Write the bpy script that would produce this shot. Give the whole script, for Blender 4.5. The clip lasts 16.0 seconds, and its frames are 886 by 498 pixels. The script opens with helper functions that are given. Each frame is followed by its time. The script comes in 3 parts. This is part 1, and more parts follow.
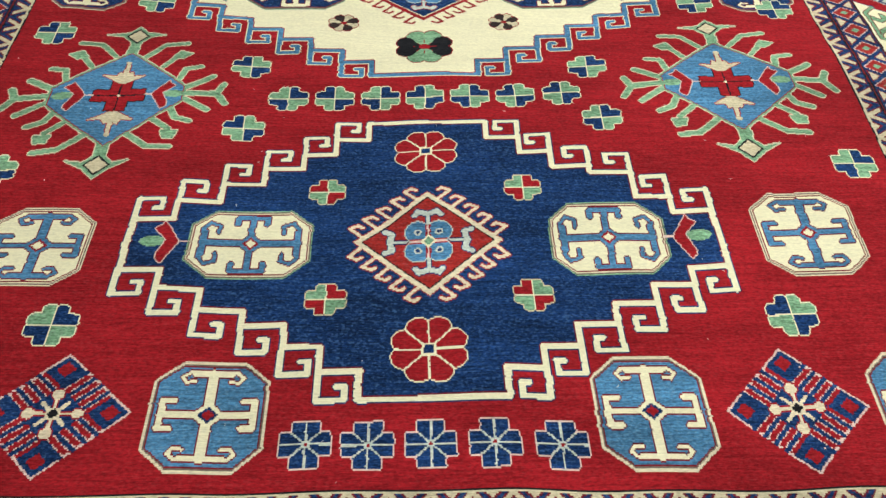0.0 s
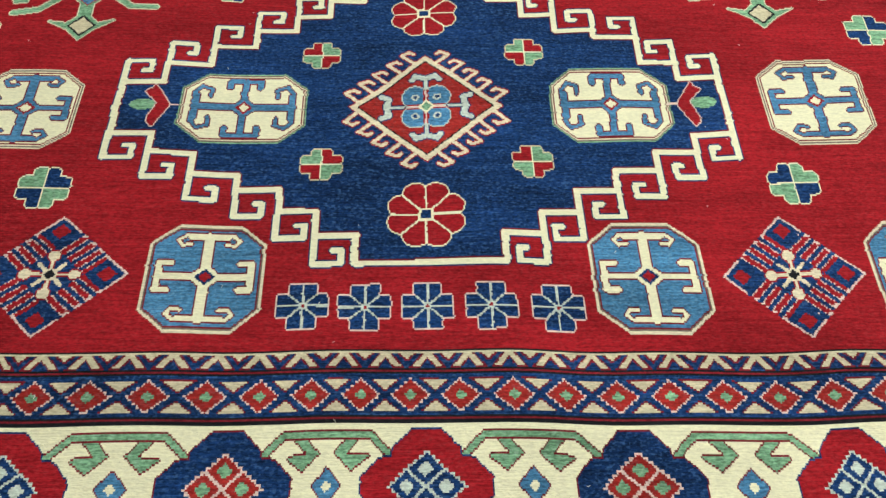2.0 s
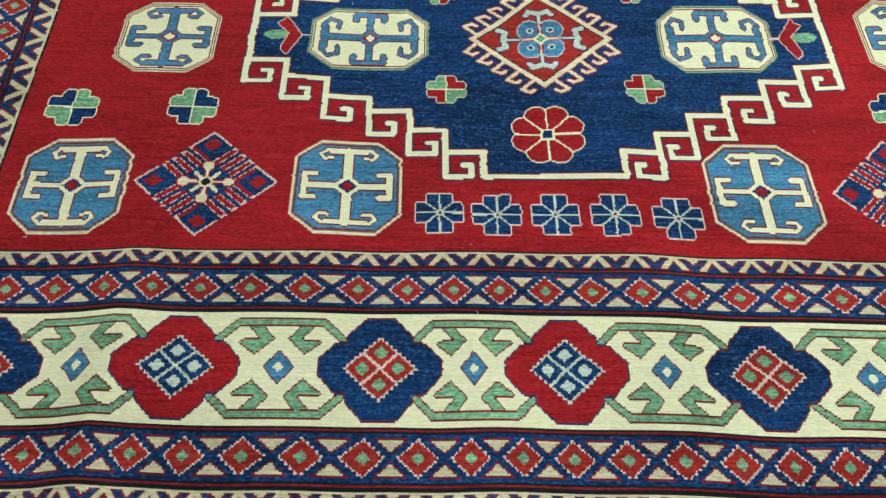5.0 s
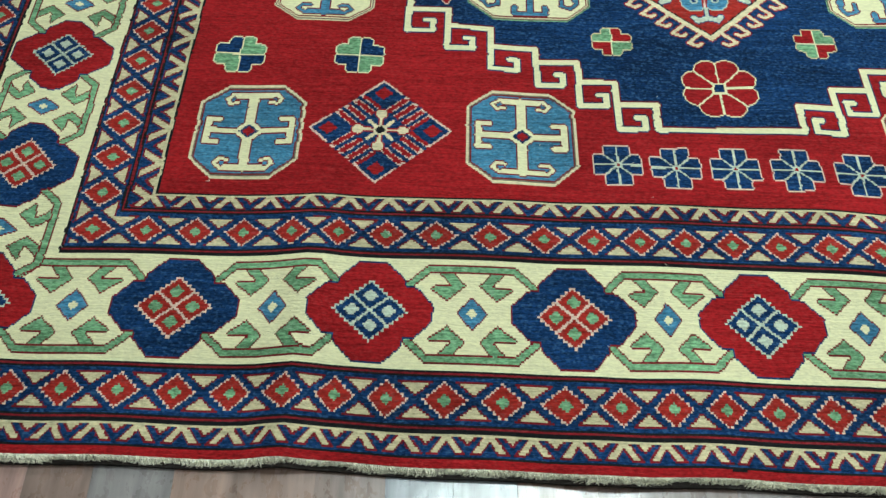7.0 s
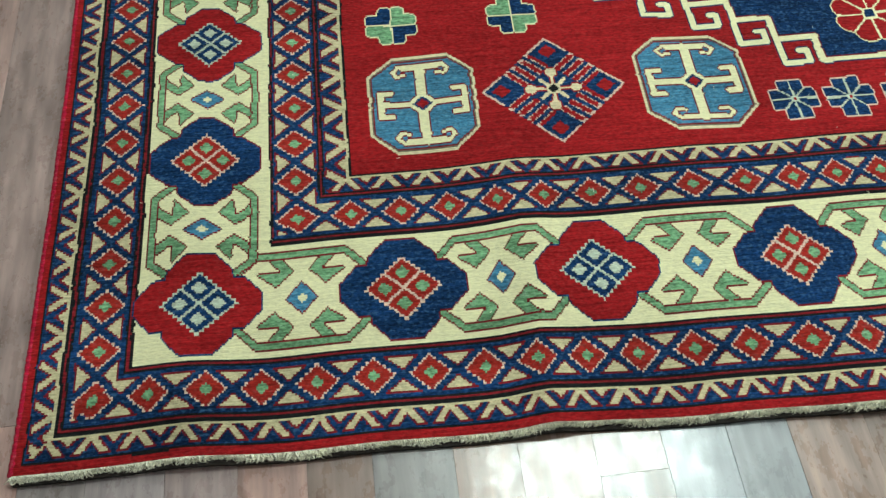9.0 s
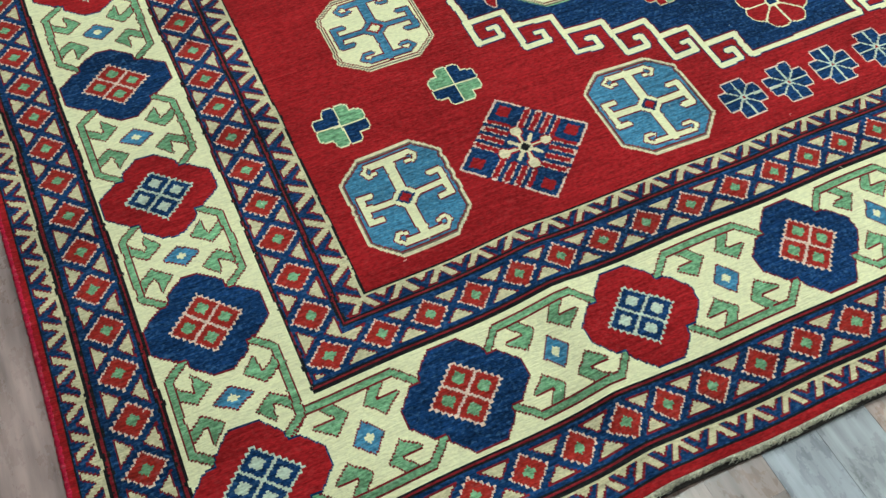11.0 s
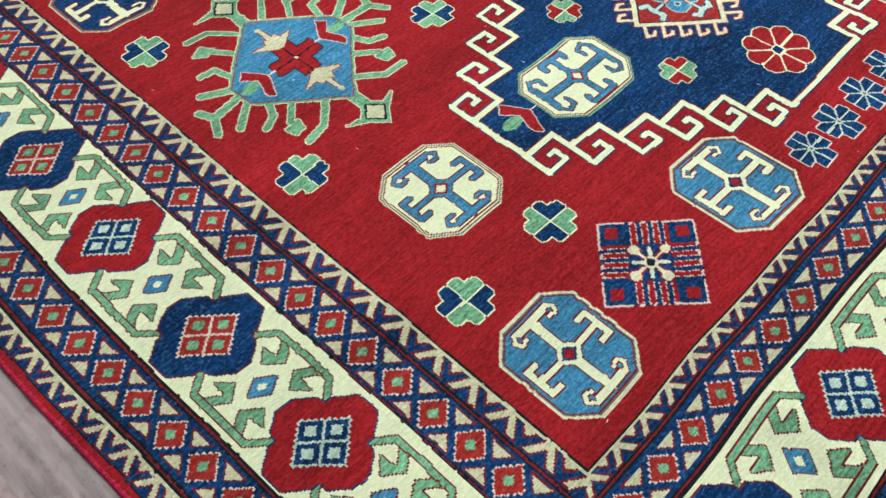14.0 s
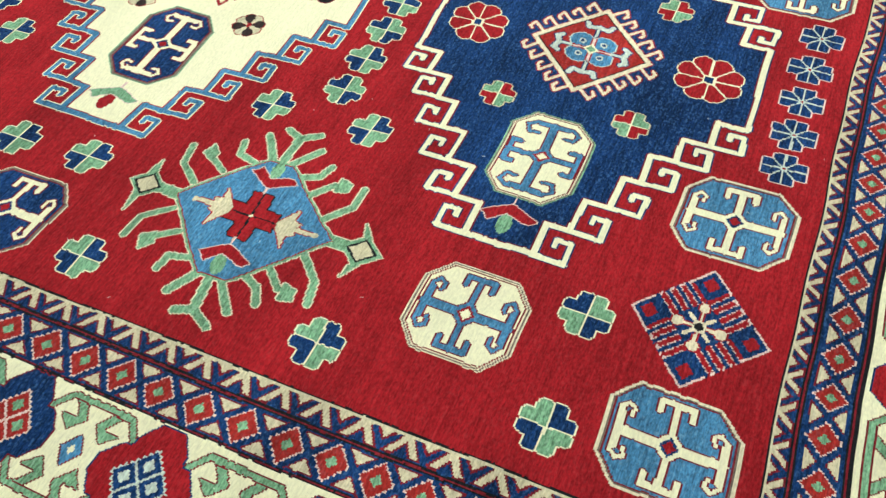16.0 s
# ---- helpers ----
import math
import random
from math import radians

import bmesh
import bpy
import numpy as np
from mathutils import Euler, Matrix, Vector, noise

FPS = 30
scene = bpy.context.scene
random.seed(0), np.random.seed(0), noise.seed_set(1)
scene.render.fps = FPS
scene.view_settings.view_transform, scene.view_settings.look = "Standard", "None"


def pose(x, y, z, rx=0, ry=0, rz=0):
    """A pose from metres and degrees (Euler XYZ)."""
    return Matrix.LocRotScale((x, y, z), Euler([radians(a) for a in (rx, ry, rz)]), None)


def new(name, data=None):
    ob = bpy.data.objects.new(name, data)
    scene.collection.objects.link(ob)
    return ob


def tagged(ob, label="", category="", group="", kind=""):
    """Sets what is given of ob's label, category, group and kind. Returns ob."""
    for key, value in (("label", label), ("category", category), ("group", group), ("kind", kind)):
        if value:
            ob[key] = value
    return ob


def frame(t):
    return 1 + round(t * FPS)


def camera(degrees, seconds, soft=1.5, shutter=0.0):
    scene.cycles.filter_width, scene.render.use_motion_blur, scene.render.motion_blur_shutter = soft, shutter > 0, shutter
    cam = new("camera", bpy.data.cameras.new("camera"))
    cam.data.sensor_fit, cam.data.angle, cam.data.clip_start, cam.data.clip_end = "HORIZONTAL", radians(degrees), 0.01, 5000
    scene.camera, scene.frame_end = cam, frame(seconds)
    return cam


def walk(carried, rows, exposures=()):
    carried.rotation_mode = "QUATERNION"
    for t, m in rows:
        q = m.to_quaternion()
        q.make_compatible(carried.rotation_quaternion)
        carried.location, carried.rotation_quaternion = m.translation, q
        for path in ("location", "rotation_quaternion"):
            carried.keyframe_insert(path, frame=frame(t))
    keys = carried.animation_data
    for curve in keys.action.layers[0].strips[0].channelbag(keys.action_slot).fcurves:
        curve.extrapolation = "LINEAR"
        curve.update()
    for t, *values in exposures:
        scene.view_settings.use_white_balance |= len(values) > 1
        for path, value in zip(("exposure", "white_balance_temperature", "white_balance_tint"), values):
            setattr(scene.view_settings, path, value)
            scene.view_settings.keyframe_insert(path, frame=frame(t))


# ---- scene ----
cam = camera(56.15, 16.0, 1.45)
PATH = [
    (0, -0.1127, -1.0972, 1.1706, 42.737, -3.573, -3.075),
    (0.5, -0.1074, -1.1050, 1.1613, 40.747, -3.373, -3.096),
    (1, -0.1067, -1.1122, 1.1512, 38.738, -3.173, -3.019),
    (1.5, -0.1078, -1.1168, 1.1419, 37.016, -3.282, -2.830),
    (2, -0.1081, -1.1149, 1.1322, 34.956, -3.818, -2.856),
    (2.5, -0.1007, -1.1176, 1.1107, 32.798, -4.080, -2.806),
    (3, -0.0942, -1.1349, 1.1085, 31.796, -4.017, -2.414),
    (3.2, -0.0946, -1.1494, 1.1096, 31.770, -4.092, -2.149),
    (5.3, -0.3349, -1.3019, 1.1152, 35.091, -2.678, -1.366),
    (5.5, -0.3634, -1.3188, 1.1095, 35.246, -2.742, -1.317),
    (6, -0.3941, -1.3368, 1.1024, 35.126, -2.701, -0.279),
    (6.5, -0.4367, -1.3242, 1.0894, 34.542, -2.694, 0.706),
    (7, -0.5292, -1.3016, 1.0726, 32.869, -1.738, 0.669),
    (7.5, -0.6125, -1.2872, 1.0697, 32.007, -1.643, 0.229),
    (8, -0.6714, -1.2789, 1.0702, 30.718, -1.803, 0.634),
    (8.5, -0.7842, -1.2744, 1.0639, 30.333, -1.416, -1.080),
    (8.7, -0.8414, -1.2781, 1.0622, 30.163, -1.056, -3.190),
    (10.8, -1.1135, -1.1287, 1.0681, 32.191, -1.854, -23.249),
    (11, -1.1292, -1.0985, 1.0676, 32.376, -1.084, -25.535),
    (11.5, -1.1689, -1.0494, 1.0719, 33.361, 0.224, -29.480),
    (12, -1.2561, -0.9894, 1.0816, 35.314, -0.322, -35.074),
    (12.5, -1.3545, -0.9318, 1.0975, 36.732, 0.022, -39.185),
    (13, -1.3992, -0.8858, 1.1038, 37.258, 0.548, -42.722),
    (13.5, -1.4083, -0.8149, 1.0977, 37.113, 0.592, -43.576),
    (14, -1.3879, -0.6997, 1.1017, 36.658, 1.506, -46.077),
    (14.5, -1.3691, -0.5980, 1.1154, 36.314, 2.769, -47.652),
    (15, -1.3624, -0.5321, 1.1231, 36.587, 3.060, -52.060),
    (15.5, -1.3793, -0.4327, 1.1428, 37.221, 3.749, -59.279),
    (16, -1.4134, -0.3557, 1.1569, 38.006, 3.245, -66.016),
]
walk(cam, [(t, pose(x, y, z, rx, ry, rz)) for t, x, y, z, rx, ry, rz in PATH], [(0.0, -0.07, 6750, 20), (2.5, -0.05, 6600, 15), (6.0, -0.09, 6350, 3), (8.5, -0.02, 6800, -1), (11.0, 0.06, 6500, 1), (12.0, 0.15, 6150, -1), (13.5, 0.23, 6050, 2), (16.0, 0.26, 6500, 12)])

# ---- world and light: a showroom lit by unseen ceiling panels ----
world = bpy.data.worlds.new("showroom_world")
world.use_nodes = True
world.node_tree.nodes["Background"].inputs[0].default_value = (0.9, 0.95, 1.0, 1)
world.node_tree.nodes["Background"].inputs[1].default_value = 0.05
scene.world = world
CEILING = 3.4
# first panel follows the floor glare; the other four are added for brightness
PANELS = [(0.1, -0.15), (2.9, 1.0), (0.0, 2.5), (3.4, 3.2), (2.9, -1.3)]
LAMP_POWER = 41.0
for px, py in PANELS:
    lamp = bpy.data.lights.new("panel_light", "AREA")
    lamp.shape, lamp.size, lamp.size_y = "RECTANGLE", 1.15, 0.55
    lamp.energy, lamp.color = LAMP_POWER, (0.89, 1.0, 1.02)
    ob = new("panel_light", lamp)
    ob.matrix_world = pose(px, py, CEILING - 0.075)

# ---- materials ----


def nodes_of(name):
    m = bpy.data.materials.new(name)
    m.use_nodes = True
    return m, m.node_tree.nodes, m.node_tree.links, m.node_tree.nodes["Principled BSDF"]


def math_node(n, l, kind, a, b):
    k = n.new("ShaderNodeMath")
    k.operation = kind
    for slot, v in ((0, a), (1, b)):
        if isinstance(v, (int, float)):
            k.inputs[slot].default_value = v
        else:
            l.new(v, k.inputs[slot])
    return k.outputs[0]


def noise_node(n, l, coord, scale, detail=2.0, stretch=(1, 1, 1), rough=0.5):
    mp = n.new("ShaderNodeMapping")
    mp.inputs["Scale"].default_value = stretch
    l.new(coord, mp.inputs["Vector"])
    t = n.new("ShaderNodeTexNoise")
    t.inputs["Scale"].default_value, t.inputs["Detail"].default_value, t.inputs["Roughness"].default_value = scale, detail, rough
    l.new(mp.outputs[0], t.inputs["Vector"])
    return t.outputs["Fac"]


def stretch_node(n, l, value, low, high, to_low, to_high):
    k = n.new("ShaderNodeMapRange")
    for slot, v in zip(("From Min", "From Max", "To Min", "To Max"), (low, high, to_low, to_high)):
        k.inputs[slot].default_value = v
    l.new(value, k.inputs["Value"])
    return k.outputs["Result"]


def wool(name, colour, speck=0.35, streak=0.25, glints=0.3, tip=None):
    """Hand-knotted wool pile: speckled knots with painted fibre highlights, weft rows, streaked dye."""
    m, n, l, b = nodes_of(name)
    co = n.new("ShaderNodeTexCoord").outputs["Object"]
    fine = noise_node(n, l, co, 300.0, 2.0, (0.42, 1.0, 1), 0.65)
    rows = noise_node(n, l, co, 48.0, 3.0, (0.32, 4.6, 1), 0.7)
    dye = noise_node(n, l, co, 4.0, 4.0, (0.6, 1.8, 1), 0.6)
    v = stretch_node(n, l, fine, 0.32, 0.68, 1 - speck, 1 + speck)
    w = stretch_node(n, l, rows, 0.32, 0.68, 1 - streak, 1 + streak)
    d = stretch_node(n, l, dye, 0.3, 0.7, 1 - streak * 1.35, 1 + streak * 1.15)
    total = math_node(n, l, "MULTIPLY", math_node(n, l, "MULTIPLY", v, w), d)
    mix = n.new("ShaderNodeVectorMath")
    mix.operation = "SCALE"
    mix.inputs[0].default_value = colour
    l.new(total, mix.inputs["Scale"])
    # fibre highlights put into the colour as pale specks, thicker along the lighter rows
    spots = noise_node(n, l, co, 230.0, 1.0, (0.7, 0.9, 1), 0.5)
    mask = math_node(n, l, "MULTIPLY", stretch_node(n, l, spots, 0.52, 0.66, 0, glints), stretch_node(n, l, rows, 0.4, 0.62, 0.25, 1.0))
    pale = n.new("ShaderNodeMix")
    pale.data_type = "RGBA"
    pale.inputs["B"].default_value = (tip or tuple(0.55 * c + 0.45 * (0.33 * sum(colour) + 0.22) for c in colour)) + (1,)
    l.new(mask, pale.inputs["Factor"])
    l.new(mix.outputs[0], pale.inputs["A"])
    l.new(pale.outputs["Result"], b.inputs["Base Color"])
    b.inputs["Roughness"].default_value = 0.95
    b.inputs["Specular IOR Level"].default_value = 0.1
    # relief: weft rows and tufts
    weft = noise_node(n, l, co, 60.0, 2.0, (0.35, 4.2, 1), 0.6)
    relief = math_node(n, l, "ADD", math_node(n, l, "ADD", math_node(n, l, "MULTIPLY", weft, 1.7), math_node(n, l, "MULTIPLY", noise_node(n, l, co, 13.0, 2.0), 4.0)), math_node(n, l, "MULTIPLY", fine, 1.5))
    bump = n.new("ShaderNodeBump")
    bump.inputs["Strength"].default_value, bump.inputs["Distance"].default_value = 0.7, 0.0020
    l.new(relief, bump.inputs["Height"])
    l.new(bump.outputs[0], b.inputs["Normal"])
    return m


RED, NAVY, BLUE, IVORY, GREEN, TAN, DARK, ROSE, BROWN, CREAM, TAUPE, PALE, RUST, MAROON = range(14)
WOOLS = [
    wool("madder_red_wool", (0.300, 0.0112, 0.0145), 0.33, 0.22, 0.28, (0.42, 0.055, 0.055)),
    wool("navy_wool", (0.0062, 0.030, 0.098), 0.55, 0.40, 0.62, (0.05, 0.135, 0.28)),
    wool("sky_blue_wool", (0.056, 0.195, 0.325), 0.42, 0.30, 0.45, (0.19, 0.37, 0.48)),
    wool("ivory_wool", (0.785, 0.755, 0.475), 0.09, 0.05, 0.0),
    wool("sage_green_wool", (0.170, 0.355, 0.19), 0.46, 0.30, 0.5, (0.34, 0.52, 0.36)),
    wool("tan_wool", (0.58, 0.52, 0.32), 0.22, 0.14, 0.2),
    wool("black_brown_wool", (0.010, 0.011, 0.012), 0.35, 0.2, 0.08),
    wool("rose_white_wool", (0.70, 0.52, 0.42), 0.22, 0.12, 0.2),
    wool("dark_brown_wool", (0.034, 0.023, 0.020), 0.35, 0.2, 0.1),
    wool("pale_gold_wool", (0.70, 0.62, 0.40), 0.18, 0.10, 0.1),
    wool("taupe_wool", (0.17, 0.135, 0.10), 0.3, 0.2, 0.2),
    wool("celadon_white_wool", (0.50, 0.57, 0.46), 0.25, 0.14, 0.2),
    wool("rust_red_wool", (0.315, 0.022, 0.0165), 0.34, 0.24, 0.2),
    wool("dark_madder_wool", (0.175, 0.012, 0.018), 0.35, 0.25, 0.1),
]
SELVEDGE = wool("crimson_selvedge_yarn", (0.46, 0.012, 0.045), 0.3, 0.2)
# near black, so its lip also serves as painted shade below the fringe
BACKING = wool("backing_and_fringe_shade", (0.022, 0.018, 0.016), 0.3, 0.2)
FRINGE = wool("undyed_fringe_cotton", (0.82, 0.80, 0.66), 0.3, 0.1)


def plank_material():
    m, n, l, b = nodes_of("worn_laminate")
    co = n.new("ShaderNodeTexCoord").outputs["Object"]
    info = n.new("ShaderNodeObjectInfo")
    geo = n.new("ShaderNodeNewGeometry")
    rnd = math_node(n, l, "FRACT", math_node(n, l, "ADD", info.outputs["Random"], geo.outputs["Random Per Island"]), 0)
    shift = n.new("ShaderNodeVectorMath")
    shift.operation = "MULTIPLY_ADD"
    comb = n.new("ShaderNodeCombineXYZ")
    l.new(rnd, comb.inputs[0]), l.new(rnd, comb.inputs[1])
    l.new(comb.outputs[0], shift.inputs[0])
    shift.inputs[1].default_value = (37, 91, 0)
    l.new(co, shift.inputs[2])
    grain = noise_node(n, l, shift.outputs[0], 22.0, 6.0, (3.2, 0.32, 1), 0.6)
    cloud = noise_node(n, l, shift.outputs[0], 5.0, 3.0, (2.0, 0.9, 1))
    figure = math_node(n, l, "SINE", math_node(n, l, "MULTIPLY", noise_node(n, l, shift.outputs[0], 2.6, 2.0, (3.0, 0.8, 1)), 55.0), 0)
    grain = math_node(n, l, "ADD", grain, math_node(n, l, "MULTIPLY", figure, 0.07))
    ramp = n.new("ShaderNodeValToRGB")
    stops = ((0.0, (0.12, 0.08, 0.068)), (0.2, (0.30, 0.19, 0.15)), (0.4, (0.15, 0.15, 0.155)), (0.6, (0.32, 0.185, 0.155)), (0.8, (0.19, 0.20, 0.22)), (1.0, (0.36, 0.28, 0.24)))
    while len(ramp.color_ramp.elements) < len(stops):
        ramp.color_ramp.elements.new(0.5)
    for e, (p, c) in zip(ramp.color_ramp.elements, stops):
        e.position, e.color = p, (*c, 1)
    l.new(rnd, ramp.inputs[0])
    tone = math_node(n, l, "MULTIPLY", math_node(n, l, "ADD", math_node(n, l, "MULTIPLY", grain, 1.7), 0.2), math_node(n, l, "ADD", math_node(n, l, "MULTIPLY", cloud, 1.5), 0.75))
    mix = n.new("ShaderNodeVectorMath")
    mix.operation = "SCALE"
    l.new(ramp.outputs[0], mix.inputs[0]), l.new(tone, mix.inputs["Scale"])
    l.new(mix.outputs[0], b.inputs["Base Color"])
    scuff = stretch_node(n, l, noise_node(n, l, co, 34.0, 5.0, (1, 0.55, 1), 0.72), 0.3, 0.7, 0, 1)
    l.new(math_node(n, l, "ADD", math_node(n, l, "MULTIPLY", scuff, 0.38), 0.12), b.inputs["Roughness"])
    b.inputs["Specular IOR Level"].default_value = 1.0
    b.inputs["Coat Weight"].default_value, b.inputs["Coat Roughness"].default_value = 0.5, 0.15
    # bluish cast of the glare is put into the coat's colour
    b.inputs["Coat Tint"].default_value = (0.84, 0.93, 1.0, 1)
    bump = n.new("ShaderNodeBump")
    bump.inputs["Strength"].default_value, bump.inputs["Distance"].default_value = 0.25, 0.0008
    l.new(math_node(n, l, "ADD", grain, math_node(n, l, "MULTIPLY", scuff, 0.5)), bump.inputs["Height"])
    l.new(bump.outputs[0], b.inputs["Normal"])
    return m


def plain(name, colour, rough=0.6, glow=0.0):
    m, n, l, b = nodes_of(name)
    co = n.new("ShaderNodeTexCoord").outputs["Object"]
    t = noise_node(n, l, co, 7.0, 4.0)
    mix = n.new("ShaderNodeVectorMath")
    mix.operation = "SCALE"
    mix.inputs[0].default_value = colour
    l.new(math_node(n, l, "ADD", math_node(n, l, "MULTIPLY", t, 0.16), 0.92), mix.inputs["Scale"])
    l.new(mix.outputs[0], b.inputs["Base Color"])
    b.inputs["Roughness"].default_value = rough
    if glow:
        b.inputs["Emission Color"].default_value, b.inputs["Emission Strength"].default_value = (0.92, 0.98, 1.0, 1), glow
    return m


PLANK = plank_material()
PAINT = plain("off_white_wall_paint", (0.78, 0.785, 0.78))
TILE = plain("white_ceiling_board", (0.82, 0.82, 0.80))
GAP = plain("dark_floor_joint", (0.09, 0.075, 0.065), 0.9)
METAL = plain("white_lacquered_metal", (0.75, 0.75, 0.75), 0.35)
DIFFUSER = plain("opal_diffuser", (0.9, 0.9, 0.88), 0.5, 5.0)


def box_mesh(bm, x0, x1, y0, y1, z0, z1, bevel=0.0):
    r = bmesh.ops.create_cube(bm, size=1.0, matrix=Matrix.Translation(((x0 + x1) / 2, (y0 + y1) / 2, (z0 + z1) / 2)) @ Matrix.Diagonal((x1 - x0, y1 - y0, z1 - z0, 1)))
    if bevel:
        bmesh.ops.bevel(bm, geom=list({e for v in r["verts"] for e in v.link_edges}), offset=bevel, segments=1, affect="EDGES")


def mesh_of(name, bm, material):
    me = bpy.data.meshes.new(name)
    bm.to_mesh(me)
    bm.free()
    me.materials.append(material)
    return me


def part(name, bm, material, parent, label=""):
    ob = new(name, mesh_of(name, bm, material))
    ob.parent = parent
    return tagged(ob, label)


# ---- room shell ----
X0, X1, Y0, Y1 = -5.0, 5.5, -4.6, 5.2
for name, box in (("wall_west", (X0 - 0.15, X0, Y0, Y1)), ("wall_east", (X1, X1 + 0.15, Y0, Y1)), ("wall_south", (X0 - 0.15, X1 + 0.15, Y0 - 0.15, Y0)), ("wall_north", (X0 - 0.15, X1 + 0.15, Y1, Y1 + 0.15))):
    bm = bmesh.new()
    box_mesh(bm, *box, -0.02, CEILING)
    tagged(new(name, mesh_of(name, bm, PAINT)), "plain off-white painted showroom wall", "wall", kind="structure")
bm = bmesh.new()
box_mesh(bm, X0 - 0.15, X1 + 0.15, Y0 - 0.15, Y1 + 0.15, CEILING, CEILING + 0.1)
tagged(new("ceiling", mesh_of("ceiling", bm, TILE)), "white ceiling of the showroom", "ceiling", kind="structure")
bm = bmesh.new()
box_mesh(bm, X0 - 0.15, X1 + 0.15, Y0 - 0.15, Y1 + 0.15, -0.10, -0.0035)
floor = tagged(new("floor", mesh_of("floor", bm, GAP)), "worn laminate strip floor in mixed greyish and pinkish browns", "floor", kind="structure")

for px, py in PANELS:
    panel = tagged(new("ceiling_light"), "unseen flat white rectangular panel light under the ceiling", "ceiling light", "ceiling panel lights")
    panel.matrix_world = pose(px, py, CEILING)
    bm = bmesh.new()
    for a in (-0.6, 0.57):
        box_mesh(bm, a, a + 0.03, -0.3, 0.3, -0.07, 0.0, 0.003)
    for a in (-0.3, 0.27):
        box_mesh(bm, -0.57, 0.57, a, a + 0.03, -0.07, 0.0, 0.003)
    part("frame", bm, METAL, panel)
    bm = bmesh.new()
    box_mesh(bm, -0.57, 0.57, -0.27, 0.27, -0.06, -0.05)
    part("diffuser", bm, DIFFUSER, panel, "glowing opal diffuser")

# ---- the rug, knot by knot ----
KX, KY = 0.0023, 0.0031
HALF, BOTTOM, MIRROR = 1.425, -0.957, 0.925
TOP = 2 * MIRROR - BOTTOM
NX, NY = int(round(2 * HALF / KX)), int(round((TOP - BOTTOM) / KY))
KX, KY = 2 * HALF / NX, (TOP - BOTTOM) / NY
GX = -HALF + (np.arange(NX) + 0.5) * KX
GY = BOTTOM + (np.arange(NY) + 0.5) * KY
# the weaver's hand: each row strays a little, lines waver
weaver = np.random.default_rng(3)


def waver(cells_y, cells_x, size):
    """Smooth random drift over the chart."""
    table = weaver.normal(0, size, (cells_y, cells_x))
    fy, fx = np.linspace(0, cells_y - 1.001, NY), np.linspace(0, cells_x - 1.001, NX)
    iy, ix = fy.astype(int), fx.astype(int)
    ty, tx = (fy - iy)[:, None], (fx - ix)[None]
    ty, tx = ty * ty * (3 - 2 * ty), tx * tx * (3 - 2 * tx)
    top = table[iy][:, ix] * (1 - tx) + table[iy][:, ix + 1] * tx
    return top * (1 - ty) + (table[iy + 1][:, ix] * (1 - tx) + table[iy + 1][:, ix + 1] * tx) * ty


STRAY_X = waver(80, 60, 0.0010) + waver(NY // 2, 160, 0.0005)
STRAY_Y = waver(60, 50, 0.0004)
COL = np.zeros((NY, NX), np.int8)
PART = np.zeros((NY, NX), np.int32)
PART_NAMES = [("field", "madder-red wool ground of the rug")]


def grow(m, n=1):
    for k in range(n):
        g = m.copy()
        g[1:] |= m[:-1]
        g[:-1] |= m[1:]
        g[:, 1:] |= m[:, :-1]
        g[:, :-1] |= m[:, 1:]
        m = g
    return m


